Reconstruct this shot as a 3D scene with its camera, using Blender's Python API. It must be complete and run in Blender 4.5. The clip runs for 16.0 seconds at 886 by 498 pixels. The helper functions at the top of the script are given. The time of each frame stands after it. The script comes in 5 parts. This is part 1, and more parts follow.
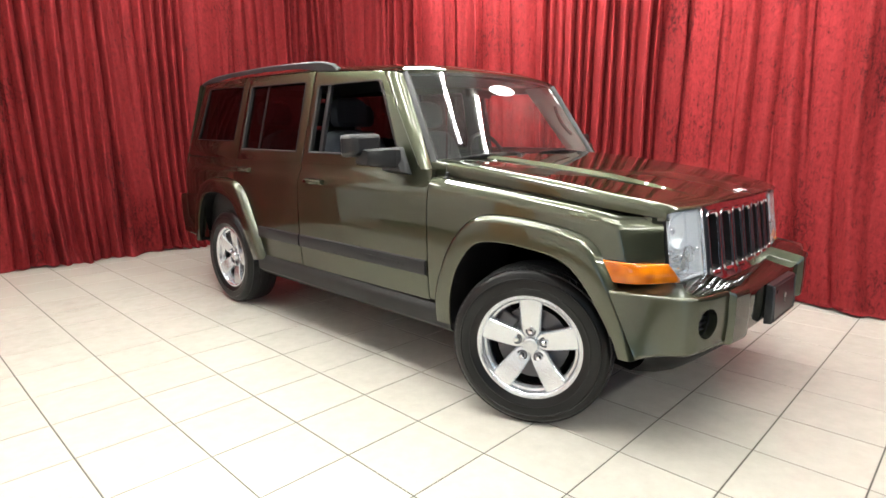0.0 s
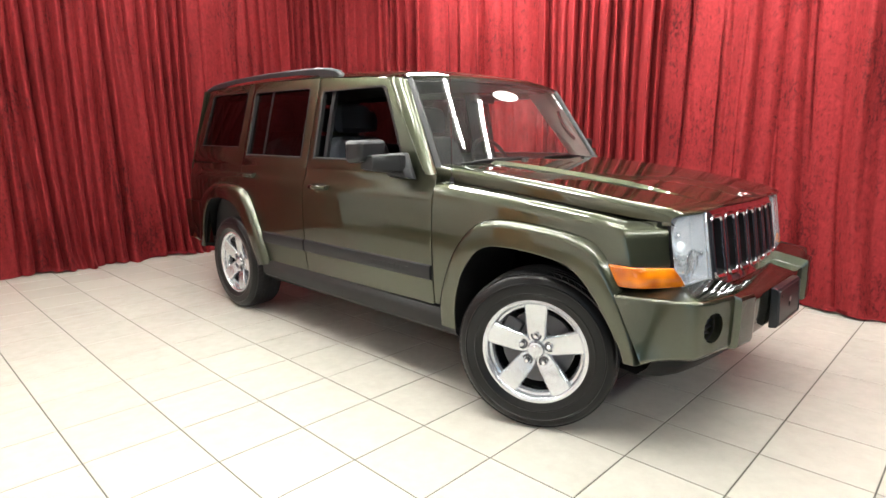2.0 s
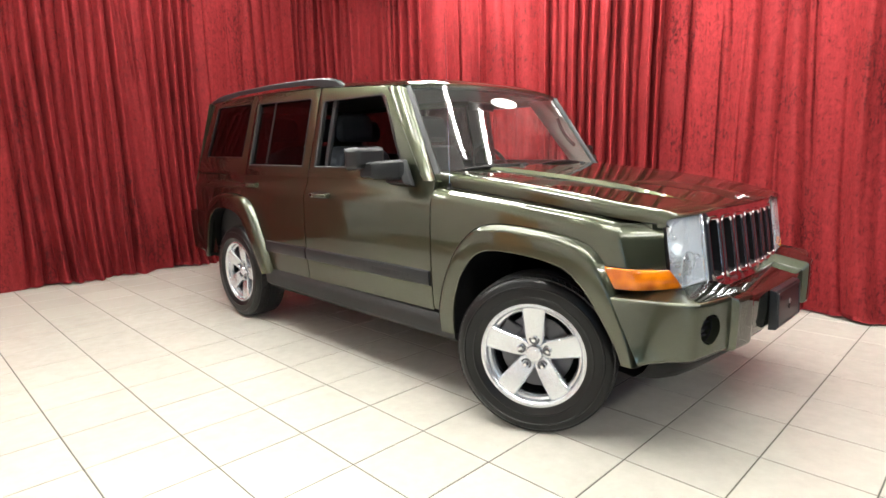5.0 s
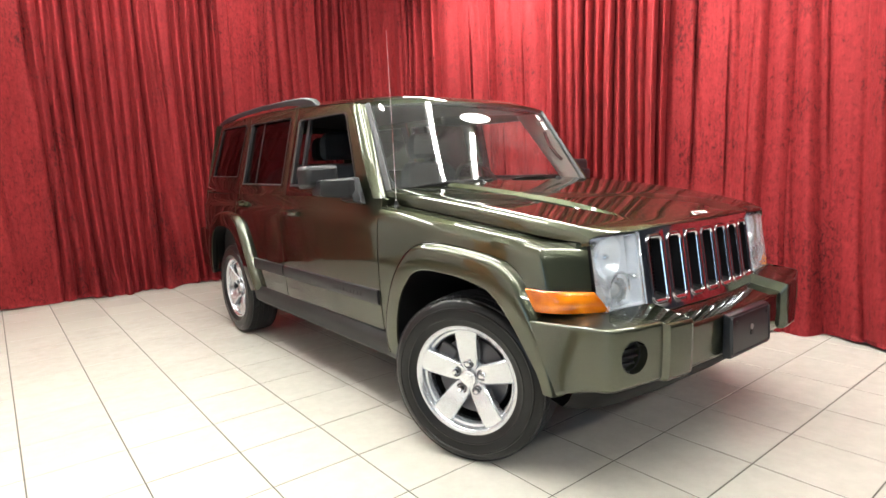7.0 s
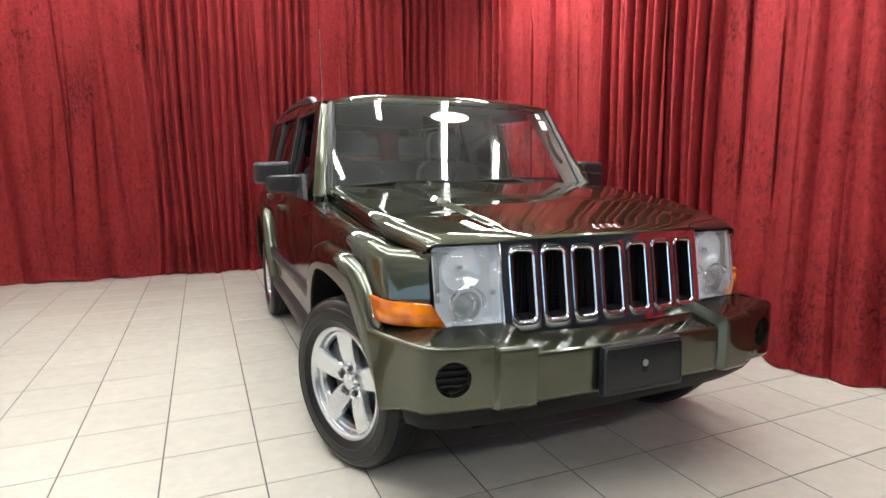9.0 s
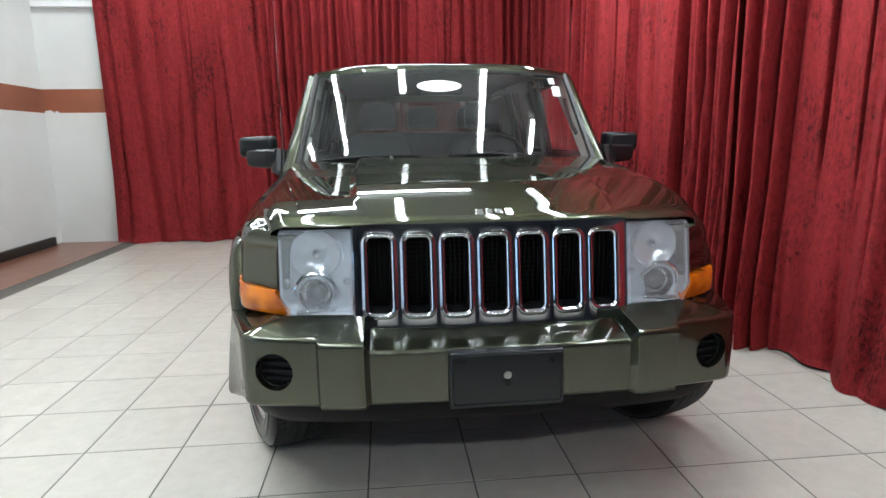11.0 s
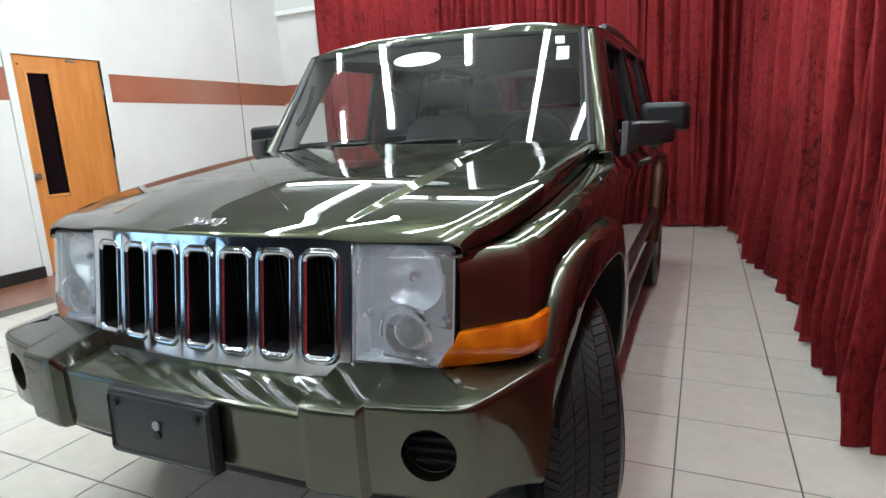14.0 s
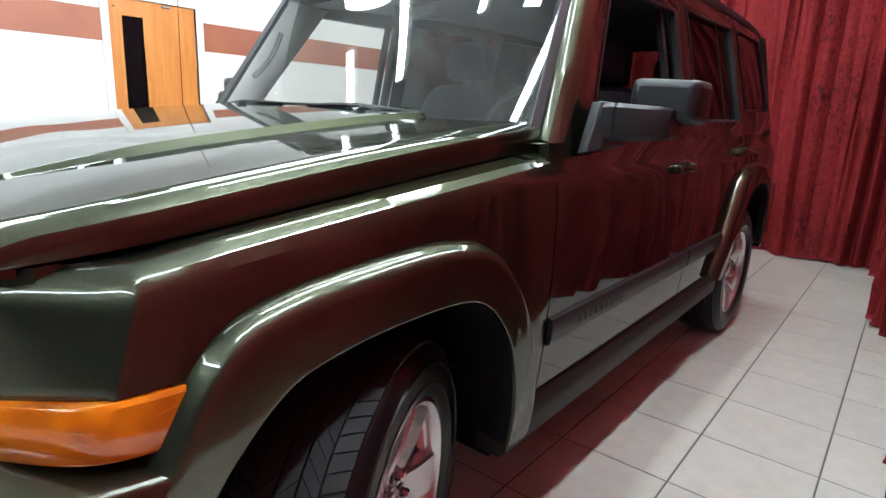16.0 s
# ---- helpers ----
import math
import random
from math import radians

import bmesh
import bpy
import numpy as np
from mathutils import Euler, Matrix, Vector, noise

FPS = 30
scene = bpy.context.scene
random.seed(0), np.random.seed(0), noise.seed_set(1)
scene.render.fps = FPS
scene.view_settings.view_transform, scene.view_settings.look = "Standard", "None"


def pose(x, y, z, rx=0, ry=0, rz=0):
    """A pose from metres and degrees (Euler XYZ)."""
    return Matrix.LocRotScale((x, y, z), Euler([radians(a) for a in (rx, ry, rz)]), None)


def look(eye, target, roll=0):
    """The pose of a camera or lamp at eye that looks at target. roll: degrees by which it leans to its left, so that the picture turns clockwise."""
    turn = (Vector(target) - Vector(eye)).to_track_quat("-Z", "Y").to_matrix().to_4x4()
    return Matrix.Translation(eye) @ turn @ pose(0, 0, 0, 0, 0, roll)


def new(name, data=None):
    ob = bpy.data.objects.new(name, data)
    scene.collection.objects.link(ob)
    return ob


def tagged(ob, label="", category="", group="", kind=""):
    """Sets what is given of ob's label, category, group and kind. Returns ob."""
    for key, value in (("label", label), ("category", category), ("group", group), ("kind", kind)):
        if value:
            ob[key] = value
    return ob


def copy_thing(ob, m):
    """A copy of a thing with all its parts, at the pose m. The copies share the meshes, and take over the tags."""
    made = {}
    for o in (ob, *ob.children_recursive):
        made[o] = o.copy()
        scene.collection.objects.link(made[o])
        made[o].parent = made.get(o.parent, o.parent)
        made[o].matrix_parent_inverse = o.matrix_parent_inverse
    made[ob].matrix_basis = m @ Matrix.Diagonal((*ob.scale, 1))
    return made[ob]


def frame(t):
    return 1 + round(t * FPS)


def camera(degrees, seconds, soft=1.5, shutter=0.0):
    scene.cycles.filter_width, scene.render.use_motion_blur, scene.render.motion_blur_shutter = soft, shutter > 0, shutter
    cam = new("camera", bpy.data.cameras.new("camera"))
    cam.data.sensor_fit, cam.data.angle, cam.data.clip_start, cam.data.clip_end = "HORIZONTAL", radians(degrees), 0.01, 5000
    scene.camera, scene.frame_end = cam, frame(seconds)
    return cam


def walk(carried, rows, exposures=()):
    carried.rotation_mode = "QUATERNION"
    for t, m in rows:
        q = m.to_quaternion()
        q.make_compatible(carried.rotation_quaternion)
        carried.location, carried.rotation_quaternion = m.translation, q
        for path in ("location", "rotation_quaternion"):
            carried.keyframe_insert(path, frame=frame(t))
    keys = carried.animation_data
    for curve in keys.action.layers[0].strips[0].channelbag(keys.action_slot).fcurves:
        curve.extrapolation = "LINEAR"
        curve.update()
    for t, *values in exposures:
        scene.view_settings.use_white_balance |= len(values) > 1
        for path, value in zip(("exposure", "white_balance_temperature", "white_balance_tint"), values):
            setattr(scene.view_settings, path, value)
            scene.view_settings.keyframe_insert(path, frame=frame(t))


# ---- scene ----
cam = camera(75.4, 16.0)
PATH = [
    (0, (1.359, -2.807, 1.25), (-0.009, -1.401, 0.861), -0.3),
    (0.5, (1.349, -2.82, 1.25), (-0.021, -1.411, 0.875), -0.2),
    (1, (1.355, -2.82, 1.249), (-0.016, -1.411, 0.882), -0.4),
    (1.5, (1.352, -2.828, 1.248), (-0.02, -1.42, 0.881), -0.3),
    (2, (1.355, -2.826, 1.255), (-0.019, -1.422, 0.881), -0.5),
    (2.5, (1.358, -2.824, 1.242), (-0.018, -1.418, 0.879), -0.2),
    (3, (1.363, -2.828, 1.241), (-0.016, -1.425, 0.884), -0.3),
    (5.5, (1.438, -2.786, 1.214), (0.024, -1.408, 0.894), -2.0),
    (6, (1.491, -2.69, 1.188), (0.085, -1.307, 0.854), -4.9),
    (6.5, (1.564, -2.501, 1.193), (0.102, -1.175, 0.87), -3.1),
    (7, (1.728, -2.334, 1.217), (0.171, -1.109, 0.942), -2.1),
    (7.5, (1.928, -2.125, 1.201), (0.332, -0.965, 0.87), -1.9),
    (8, (2.008, -1.871, 1.201), (0.376, -0.76, 0.881), -2.9),
    (8.5, (2.093, -1.617, 1.206), (0.4, -0.602, 0.881), -2.7),
    (8.7, (2.155, -1.515, 1.201), (0.402, -0.601, 0.902), -1.6),
    (10.8, (2.312, -0.437, 1.229), (0.357, -0.204, 0.878), -1.1),
    (11, (2.277, -0.33, 1.218), (0.32, -0.139, 0.85), -0.8),
    (11.5, (2.154, -0.06, 1.211), (0.202, 0.128, 0.821), -1.1),
    (12, (2.1, 0.231, 1.212), (0.136, 0.161, 0.841), -0.7),
    (12.5, (2.002, 0.486, 1.209), (0.059, 0.237, 0.803), -1.0),
    (13, (1.807, 0.735, 1.219), (-0.118, 0.375, 0.814), -1.2),
    (13.5, (1.69, 0.98, 1.203), (-0.17, 0.356, 0.811), -1.7),
    (14, (1.577, 1.152, 1.204), (-0.203, 0.34, 0.79), -2.9),
    (14.5, (1.372, 1.292, 1.196), (-0.36, 0.383, 0.776), -1.3),
    (15, (1.139, 1.411, 1.19), (-0.561, 0.449, 0.762), -1.7),
    (15.2, (1.032, 1.46, 1.184), (-0.594, 0.386, 0.737), -2.1),
    (15.5, (0.879, 1.527, 1.193), (-0.686, 0.38, 0.708), 1.4),
    (15.8, (0.734, 1.52, 1.187), (-0.797, 0.353, 0.646), 2.5),
    (16, (0.64, 1.545, 1.159), (-0.874, 0.328, 0.683), 2.6),
]
walk(cam, [(t, look(eye, target, roll)) for t, eye, target, roll in PATH],
     exposures=[(0.0, 0.38, 6800, 8), (5.5, 0.40, 6800, 8), (7.0, 0.48, 6800, 8), (8.0, 0.40, 6750, 8), (8.5, 0.20, 6700, 8), (11.0, -0.28, 6000, 5), (13.0, -0.24, 5900, 4), (14.5, -0.24, 6000, 3), (15.5, -0.04, 5850, 3), (16.0, 0.2, 5800, 3)])

# ---- light: suspended fluorescent strips under a closed ceiling ----
TUBE_GLOW = 64.0
CEILING = 3.70
LAMP_Z = 3.02
world = bpy.data.worlds.new("world")
world.use_nodes = True
world.node_tree.nodes["Background"].inputs["Color"].default_value = (0.9, 0.95, 1.0, 1)
world.node_tree.nodes["Background"].inputs["Strength"].default_value = 0.02
scene.world = world


# ---- materials ----
def material(name, color, rough=0.5, metal=0.0, **more):
    m = bpy.data.materials.new(name)
    m.use_nodes = True
    b = m.node_tree.nodes["Principled BSDF"]
    b.inputs["Base Color"].default_value = (*color, 1)
    b.inputs["Roughness"].default_value = rough
    b.inputs["Metallic"].default_value = metal
    for key, value in more.items():
        b.inputs[key.replace("_", " ")].default_value = value
    return m


def node(m, kind, **inputs):
    n = m.node_tree.nodes.new(kind)
    for key, value in inputs.items():
        n.inputs[key.replace("_", " ")].default_value = value
    return n


def link(m, a, out, b, inp):
    m.node_tree.links.new(a.outputs[out], b.inputs[inp])


def bsdf(m):
    return m.node_tree.nodes["Principled BSDF"]


def coords(m, stretch=(1, 1, 1), space="Object"):
    c = m.node_tree.nodes.new("ShaderNodeTexCoord")
    k = m.node_tree.nodes.new("ShaderNodeMapping")
    k.inputs["Scale"].default_value = stretch
    link(m, c, space, k, "Vector")
    return k


def mottle(m, scale, low, high, stretch=(1, 1, 1), detail=4.0, spread=(0.3, 0.7), space="Object"):
    """Base colour that wanders between two colours."""
    k = coords(m, stretch, space)
    n = node(m, "ShaderNodeTexNoise", Scale=scale, Detail=detail)
    r = m.node_tree.nodes.new("ShaderNodeValToRGB")
    r.color_ramp.elements[0].position, r.color_ramp.elements[1].position = spread
    r.color_ramp.elements[0].color, r.color_ramp.elements[1].color = (*low, 1), (*high, 1)
    link(m, k, "Vector", n, "Vector")
    link(m, n, "Fac", r, "Fac")
    link(m, r, "Color", bsdf(m), "Base Color")
    return r


def relief(m, scale, strength, distance=0.002, stretch=(1, 1, 1), detail=3.0):
    k = coords(m, stretch)
    n = node(m, "ShaderNodeTexNoise", Scale=scale, Detail=detail)
    b = node(m, "ShaderNodeBump", Strength=strength, Distance=distance)
    link(m, k, "Vector", n, "Vector")
    link(m, n, "Fac", b, "Height")
    link(m, b, "Normal", bsdf(m), "Normal")


def pane_glass(name, tint, ior=1.5):
    """A thin pane: see-through, with the gloss of both its faces."""
    m = bpy.data.materials.new(name)
    m.use_nodes = True
    t = m.node_tree
    t.nodes.remove(bsdf(m))
    out = t.nodes["Material Output"]
    f = node(m, "ShaderNodeFresnel", IOR=ior)
    a = t.nodes.new("ShaderNodeBsdfTransparent")
    a.inputs["Color"].default_value = (*tint, 1)
    g = t.nodes.new("ShaderNodeBsdfGlossy")
    g.inputs["Roughness"].default_value = 0.0
    mix = t.nodes.new("ShaderNodeMixShader")
    link(m, f, "Fac", mix, 0)
    t.links.new(a.outputs[0], mix.inputs[1])
    t.links.new(g.outputs[0], mix.inputs[2])
    t.links.new(mix.outputs[0], out.inputs["Surface"])
    return m


PAINT = material("green_metallic_paint", (0.046, 0.049, 0.026), 0.33, 0.97, Coat_Weight=1.0, Coat_Roughness=0.008, Coat_IOR=1.56, Specular_Tint=(0.09, 0.095, 0.075, 1))
mottle(PAINT, 900.0, (0.053, 0.057, 0.038), (0.088, 0.095, 0.063), spread=(0.35, 0.65), detail=1.0)
BLACK_PLASTIC = material("black_plastic", (0.012, 0.012, 0.014), 0.5, Specular_IOR_Level=0.25)
relief(BLACK_PLASTIC, 600.0, 0.25, 0.0006)
GREY_PLASTIC = material("grey_plastic", (0.011, 0.0115, 0.0135), 0.38, Specular_IOR_Level=0.35)
relief(GREY_PLASTIC, 500.0, 0.2, 0.0005)
SILL_PLASTIC = material("sill_plastic", (0.016, 0.016, 0.016), 0.5, Specular_IOR_Level=0.3)
PILLAR_GREY = material("pillar_grey", (0.055, 0.055, 0.060), 0.4)
relief(SILL_PLASTIC, 400.0, 0.2, 0.0006)
PLATE_PLASTIC = material("plate_holder_plastic", (0.005, 0.006, 0.009), 0.38)
RUBBER = material("tyre_rubber", (0.006, 0.006, 0.0068), 0.30, Specular_IOR_Level=0.30)
relief(RUBBER, 250.0, 0.25, 0.0008)
TREAD = material("tyre_tread", (0.018, 0.018, 0.020), 0.6, Specular_IOR_Level=0.3)
SEAL = material("rubber_seal", (0.006, 0.006, 0.007), 0.4, Specular_IOR_Level=0.25)
DARK = material("dark_underbody", (0.006, 0.006, 0.0065), 0.6, Specular_IOR_Level=0.15)
GRILLE_CHROME = material("grille_chrome", (0.70, 0.71, 0.76), 0.09, 1.0)
CHROME = material("chrome", (0.68, 0.69, 0.73), 0.05, 1.0)
ALLOY = material("silver_alloy", (0.64, 0.66, 0.70), 0.27, 0.8, Coat_Weight=0.6, Coat_Roughness=0.1)
STEEL = material("brushed_steel", (0.35, 0.35, 0.36), 0.35, 1.0)
BRAKE = material("brake_iron", (0.10, 0.10, 0.11), 0.45, 0.9)
AMBER = material("amber_lens", (0.80, 0.155, 0.008), 0.10, 0.0, Coat_Weight=0.6, Coat_Roughness=0.03)
mottle(AMBER, 14.0, (0.42, 0.085, 0.002), (0.78, 0.215, 0.004), spread=(0.3, 0.7), detail=1.0)
relief(AMBER, 160.0, 0.25, 0.002)
REFLECTOR = material("lamp_reflector", (0.82, 0.83, 0.85), 0.14, 1.0)
LAMP_BOWL = material("lamp_bowl", (0.90, 0.93, 0.98), 0.17, 0.72)
relief(LAMP_BOWL, 22.0, 0.6, 0.012)
PROJECTOR = material("projector_glass", (0.06, 0.065, 0.07), 0.05, 0.3, Coat_Weight=1.0)
LENS = pane_glass("clear_lens", (0.93, 0.95, 0.97), 1.4)


def brighten_lens():
    """A thin milky film over the clear pane; its pale colour brightens the lamp."""
    m, t = LENS, LENS.node_tree
    out = t.nodes["Material Output"]
    clear = out.inputs["Surface"].links[0].from_socket
    film = t.nodes.new("ShaderNodeBsdfDiffuse")
    film.inputs["Color"].default_value = (0.90, 0.93, 0.97, 1)
    mix = t.nodes.new("ShaderNodeMixShader")
    n = node(m, "ShaderNodeTexNoise", Scale=9.0, Detail=3.0)
    r = node(m, "ShaderNodeMapRange", From_Min=0.3, From_Max=0.7, To_Min=0.14, To_Max=0.24)
    link(m, coords(m), "Vector", n, "Vector")
    link(m, n, "Fac", r, "Value")
    link(m, r, "Result", mix, 0)
    t.links.new(clear, mix.inputs[1])
    t.links.new(film.outputs[0], mix.inputs[2])
    t.links.new(mix.outputs[0], out.inputs["Surface"])


brighten_lens()
DOOR_GLASS = pane_glass("door_glass", (0.80, 0.84, 0.81), 1.4)
REAR_GLASS = pane_glass("rear_glass", (0.20, 0.205, 0.20), 1.5)
GLASS = pane_glass("clear_glass", (0.80, 0.84, 0.81), 1.85)


def dusty_screen():
    """Wiped dust on the windscreen: a thin uneven film over the clear pane."""
    m, t = GLASS, GLASS.node_tree
    out = t.nodes["Material Output"]
    clear = out.inputs["Surface"].links[0].from_socket
    film = t.nodes.new("ShaderNodeBsdfDiffuse")
    film.inputs["Color"].default_value = (0.80, 0.84, 0.83, 1)
    mix = t.nodes.new("ShaderNodeMixShader")
    n = node(m, "ShaderNodeTexNoise", Scale=3.5, Detail=4.0, Distortion=1.2)
    r = node(m, "ShaderNodeMapRange", From_Min=0.35, From_Max=0.70, To_Min=0.004, To_Max=0.028)
    link(m, coords(m, (1, 0.8, 1.8)), "Vector", n, "Vector")
    link(m, n, "Fac", r, "Value")
    link(m, r, "Result", mix, 0)
    t.links.new(clear, mix.inputs[1])
    t.links.new(film.outputs[0], mix.inputs[2])
    t.links.new(mix.outputs[0], out.inputs["Surface"])


dusty_screen()
TINT = pane_glass("tinted_glass", (0.075, 0.080, 0.078), 1.26)
PILLAR_LINING = material("pillar_lining", (0.42, 0.42, 0.40), 0.7)
TRIM_RUBBER = material("window_rubber", (0.016, 0.016, 0.017), 0.35)
TRIM_GREY = material("interior_grey", (0.050, 0.050, 0.050), 0.7)
CLOTH = material("seat_cloth", (0.026, 0.032, 0.043), 0.85)
relief(CLOTH, 300.0, 0.4, 0.001)
DASH = material("dash_vinyl", (0.012, 0.0125, 0.013), 0.6)
HEADLINER = material("headliner", (0.13, 0.13, 0.12), 0.9)
WHITE_STICKER = material("white_sticker", (0.85, 0.86, 0.88), 0.45)
GREY_PRINT = material("grey_print", (0.22, 0.24, 0.28), 0.5)

VELVET = material("red_velvet", (0.30, 0.010, 0.016), 0.75, 0.0, Specular_IOR_Level=0.12, Sheen_Weight=0.05, Sheen_Roughness=0.4, Sheen_Tint=(0.85, 0.09, 0.10, 1))
TILE = material("ceramic_tile", (0.70, 0.665, 0.60), 0.22, 0.0, Specular_IOR_Level=0.45)
GROUT = material("grout", (0.105, 0.096, 0.084), 0.9)
WALL = material("white_wall_paint", (0.78, 0.77, 0.74), 0.6)
mottle(WALL, 1.3, (0.62, 0.615, 0.60), (0.70, 0.695, 0.68), detail=6.0)
relief(WALL, 90.0, 0.12, 0.001)
BAND = material("brown_band_paint", (0.30, 0.095, 0.050), 0.5)
mottle(BAND, 2.0, (0.25, 0.078, 0.042), (0.33, 0.105, 0.055), detail=6.0)
CEIL = material("ceiling_paint", (0.22, 0.22, 0.22), 0.8)
mottle(CEIL, 0.9, (0.20, 0.20, 0.20), (0.34, 0.34, 0.33), stretch=(0.4, 1, 1), detail=5.0)
# walls out of view: the hall's dimness is put into this near-black colour for reflections
GREY_WALL = material("grey_wall_paint", (0.022, 0.027, 0.036), 0.6)
relief(GREY_WALL, 60.0, 0.1, 0.001)
BASE_BLACK = material("black_skirting", (0.012, 0.011, 0.010), 0.45)
STRIP_FLOOR = material("brown_floor_strip", (0.22, 0.09, 0.05), 0.3)
mottle(STRIP_FLOOR, 5.0, (0.17, 0.068, 0.040), (0.25, 0.105, 0.062), detail=6.0)
WOOD = material("orange_door_veneer", (0.52, 0.20, 0.045), 0.38)
WOOD_EDGE = material("door_moulding", (0.56, 0.23, 0.06), 0.4)
FIXTURE = material("white_enamel", (0.8, 0.8, 0.8), 0.4)
DAYLIGHT = material("daylight", (0.5, 0.6, 0.8), 1.0, Emission_Color=(0.48, 0.68, 1.0, 1), Emission_Strength=4.0)
GLOW = material("fluorescent_tube", (0.9, 0.9, 0.9), 0.4, Emission_Color=(0.96, 0.985, 0.965, 1), Emission_Strength=TUBE_GLOW)


# velvet: crushed patches of flattened pile, faint streaks and a fine nap
def velvet_nodes():
    m = VELVET
    broad = node(m, "ShaderNodeTexNoise", Scale=2.6, Detail=3.0, Roughness=0.55)
    link(m, coords(m, (1, 1, 0.5)), "Vector", broad, "Vector")
    crush = node(m, "ShaderNodeTexNoise", Scale=34.0, Detail=7.0, Roughness=0.75, Distortion=0.8)
    link(m, coords(m, (1, 1, 0.62)), "Vector", crush, "Vector")
    streak = node(m, "ShaderNodeTexNoise", Scale=60.0, Detail=4.0)
    link(m, coords(m, (1, 1, 0.07)), "Vector", streak, "Vector")
    # dark specks only where the broad pattern lets them through
    thin = node(m, "ShaderNodeMapRange", From_Min=0.48, From_Max=0.68, To_Min=0.0, To_Max=0.12)
    link(m, broad, "Fac", thin, "Value")
    sub = node(m, "ShaderNodeMath")
    sub.operation = "SUBTRACT"
    link(m, crush, "Fac", sub, 0)
    link(m, thin, "Result", sub, 1)
    mx = node(m, "ShaderNodeMix", Factor=0.22)
    link(m, sub, 0, mx, 2)
    link(m, streak, "Fac", mx, 3)
    r = m.node_tree.nodes.new("ShaderNodeValToRGB")
    e = r.color_ramp.elements
    e[0].position, e[1].position = 0.33, 0.43
    e[0].color, e[1].color = (0.036, 0.0030, 0.0036, 1), (0.150, 0.0112, 0.0132, 1)
    top = e.new(0.62)
    top.color = (0.240, 0.0195, 0.0235, 1)
    link(m, mx, 0, r, "Fac")
    link(m, r, "Color", bsdf(m), "Base Color")
    b = node(m, "ShaderNodeBump", Strength=0.9, Distance=0.007)
    link(m, mx, 0, b, "Height")
    link(m, b, "Normal", bsdf(m), "Normal")


velvet_nodes()


def tile_nodes():
    m = TILE
    info = m.node_tree.nodes.new("ShaderNodeObjectInfo")
    geo = m.node_tree.nodes.new("ShaderNodeNewGeometry")
    add = node(m, "ShaderNodeMath")
    link(m, info, "Random", add, 0)
    link(m, geo, "Random Per Island", add, 1)
    k = coords(m, space="Generated")
    n = node(m, "ShaderNodeTexNoise", Scale=5.0, Detail=6.0, Roughness=0.65)
    n.noise_dimensions = "4D"
    link(m, k, "Vector", n, "Vector")
    w = node(m, "ShaderNodeMath")
    w.operation = "MULTIPLY"
    w.inputs[1].default_value = 40.0
    link(m, add, 0, w, 0)
    link(m, w, 0, n, "W")
    r = m.node_tree.nodes.new("ShaderNodeValToRGB")
    e = r.color_ramp.elements
    e[0].position, e[1].position = 0.3, 0.7
    e[0].color, e[1].color = (0.52, 0.49, 0.435, 1), (0.59, 0.56, 0.50, 1)
    link(m, n, "Fac", r, "Fac")
    hsv = m.node_tree.nodes.new("ShaderNodeHueSaturation")
    v = node(m, "ShaderNodeMapRange", To_Min=0.96, To_Max=1.03)
    fr = node(m, "ShaderNodeMath")
    fr.operation = "FRACT"
    link(m, add, 0, fr, 0)
    link(m, fr, 0, v, "Value")
    link(m, v, "Result", hsv, "Value")
    link(m, r, "Color", hsv, "Color")
    link(m, hsv, "Color", bsdf(m), "Base Color")
    rr = node(m, "ShaderNodeMapRange", To_Min=0.20, To_Max=0.27)
    link(m, n, "Fac", rr, "Value")
    link(m, rr, "Result", bsdf(m), "Roughness")


tile_nodes()


def wood_nodes():
    m = WOOD
    k = coords(m, (6, 6, 0.5))
    n = node(m, "ShaderNodeTexNoise", Scale=3.0, Detail=8.0, Roughness=0.6, Distortion=0.6)
    r = m.node_tree.nodes.new("ShaderNodeValToRGB")
    e = r.color_ramp.elements
    e[0].position, e[1].position = 0.3, 0.72
    e[0].color, e[1].color = (0.44, 0.15, 0.030, 1), (0.58, 0.235, 0.058, 1)
    link(m, k, "Vector", n, "Vector")
    link(m, n, "Fac", r, "Fac")
    link(m, r, "Color", bsdf(m), "Base Color")


wood_nodes()


# ---- building helpers ----
def finish(name, bm, mat, angle=35, bevel=0.0, crisp=False):
    bmesh.ops.remove_doubles(bm, verts=bm.verts, dist=1e-5)
    bmesh.ops.recalc_face_normals(bm, faces=bm.faces)
    limit = radians(angle)
    for f in bm.faces:
        f.smooth = True
    for e in bm.edges:
        if len(e.link_faces) == 2 and e.calc_face_angle(0) > limit:
            e.smooth = False
    me = bpy.data.meshes.new(name)
    bm.to_mesh(me)
    bm.free()
    me.materials.append(mat)
    ob = new(name, me)
    if crisp:
        w = ob.modifiers.new("weighted_normals", "WEIGHTED_NORMAL")
        w.keep_sharp = True
    if bevel:
        b = ob.modifiers.new("bevel", "BEVEL")
        b.width, b.segments, b.limit_method, b.angle_limit = bevel, 2, "ANGLE", radians(30)
        b.harden_normals = False
    return ob


def part(name, bm, mat, parent, label="", angle=35, bevel=0.0, crisp=False):
    ob = finish(name, bm, mat, angle, bevel, crisp)
    ob.parent = parent
    return tagged(ob, label)


def thing(name, label, category, at=None, **more):
    ob = new(name)
    ob.empty_display_size = 0.1
    if at is not None:
        ob.matrix_basis = at
    return tagged(ob, label, category, **more)


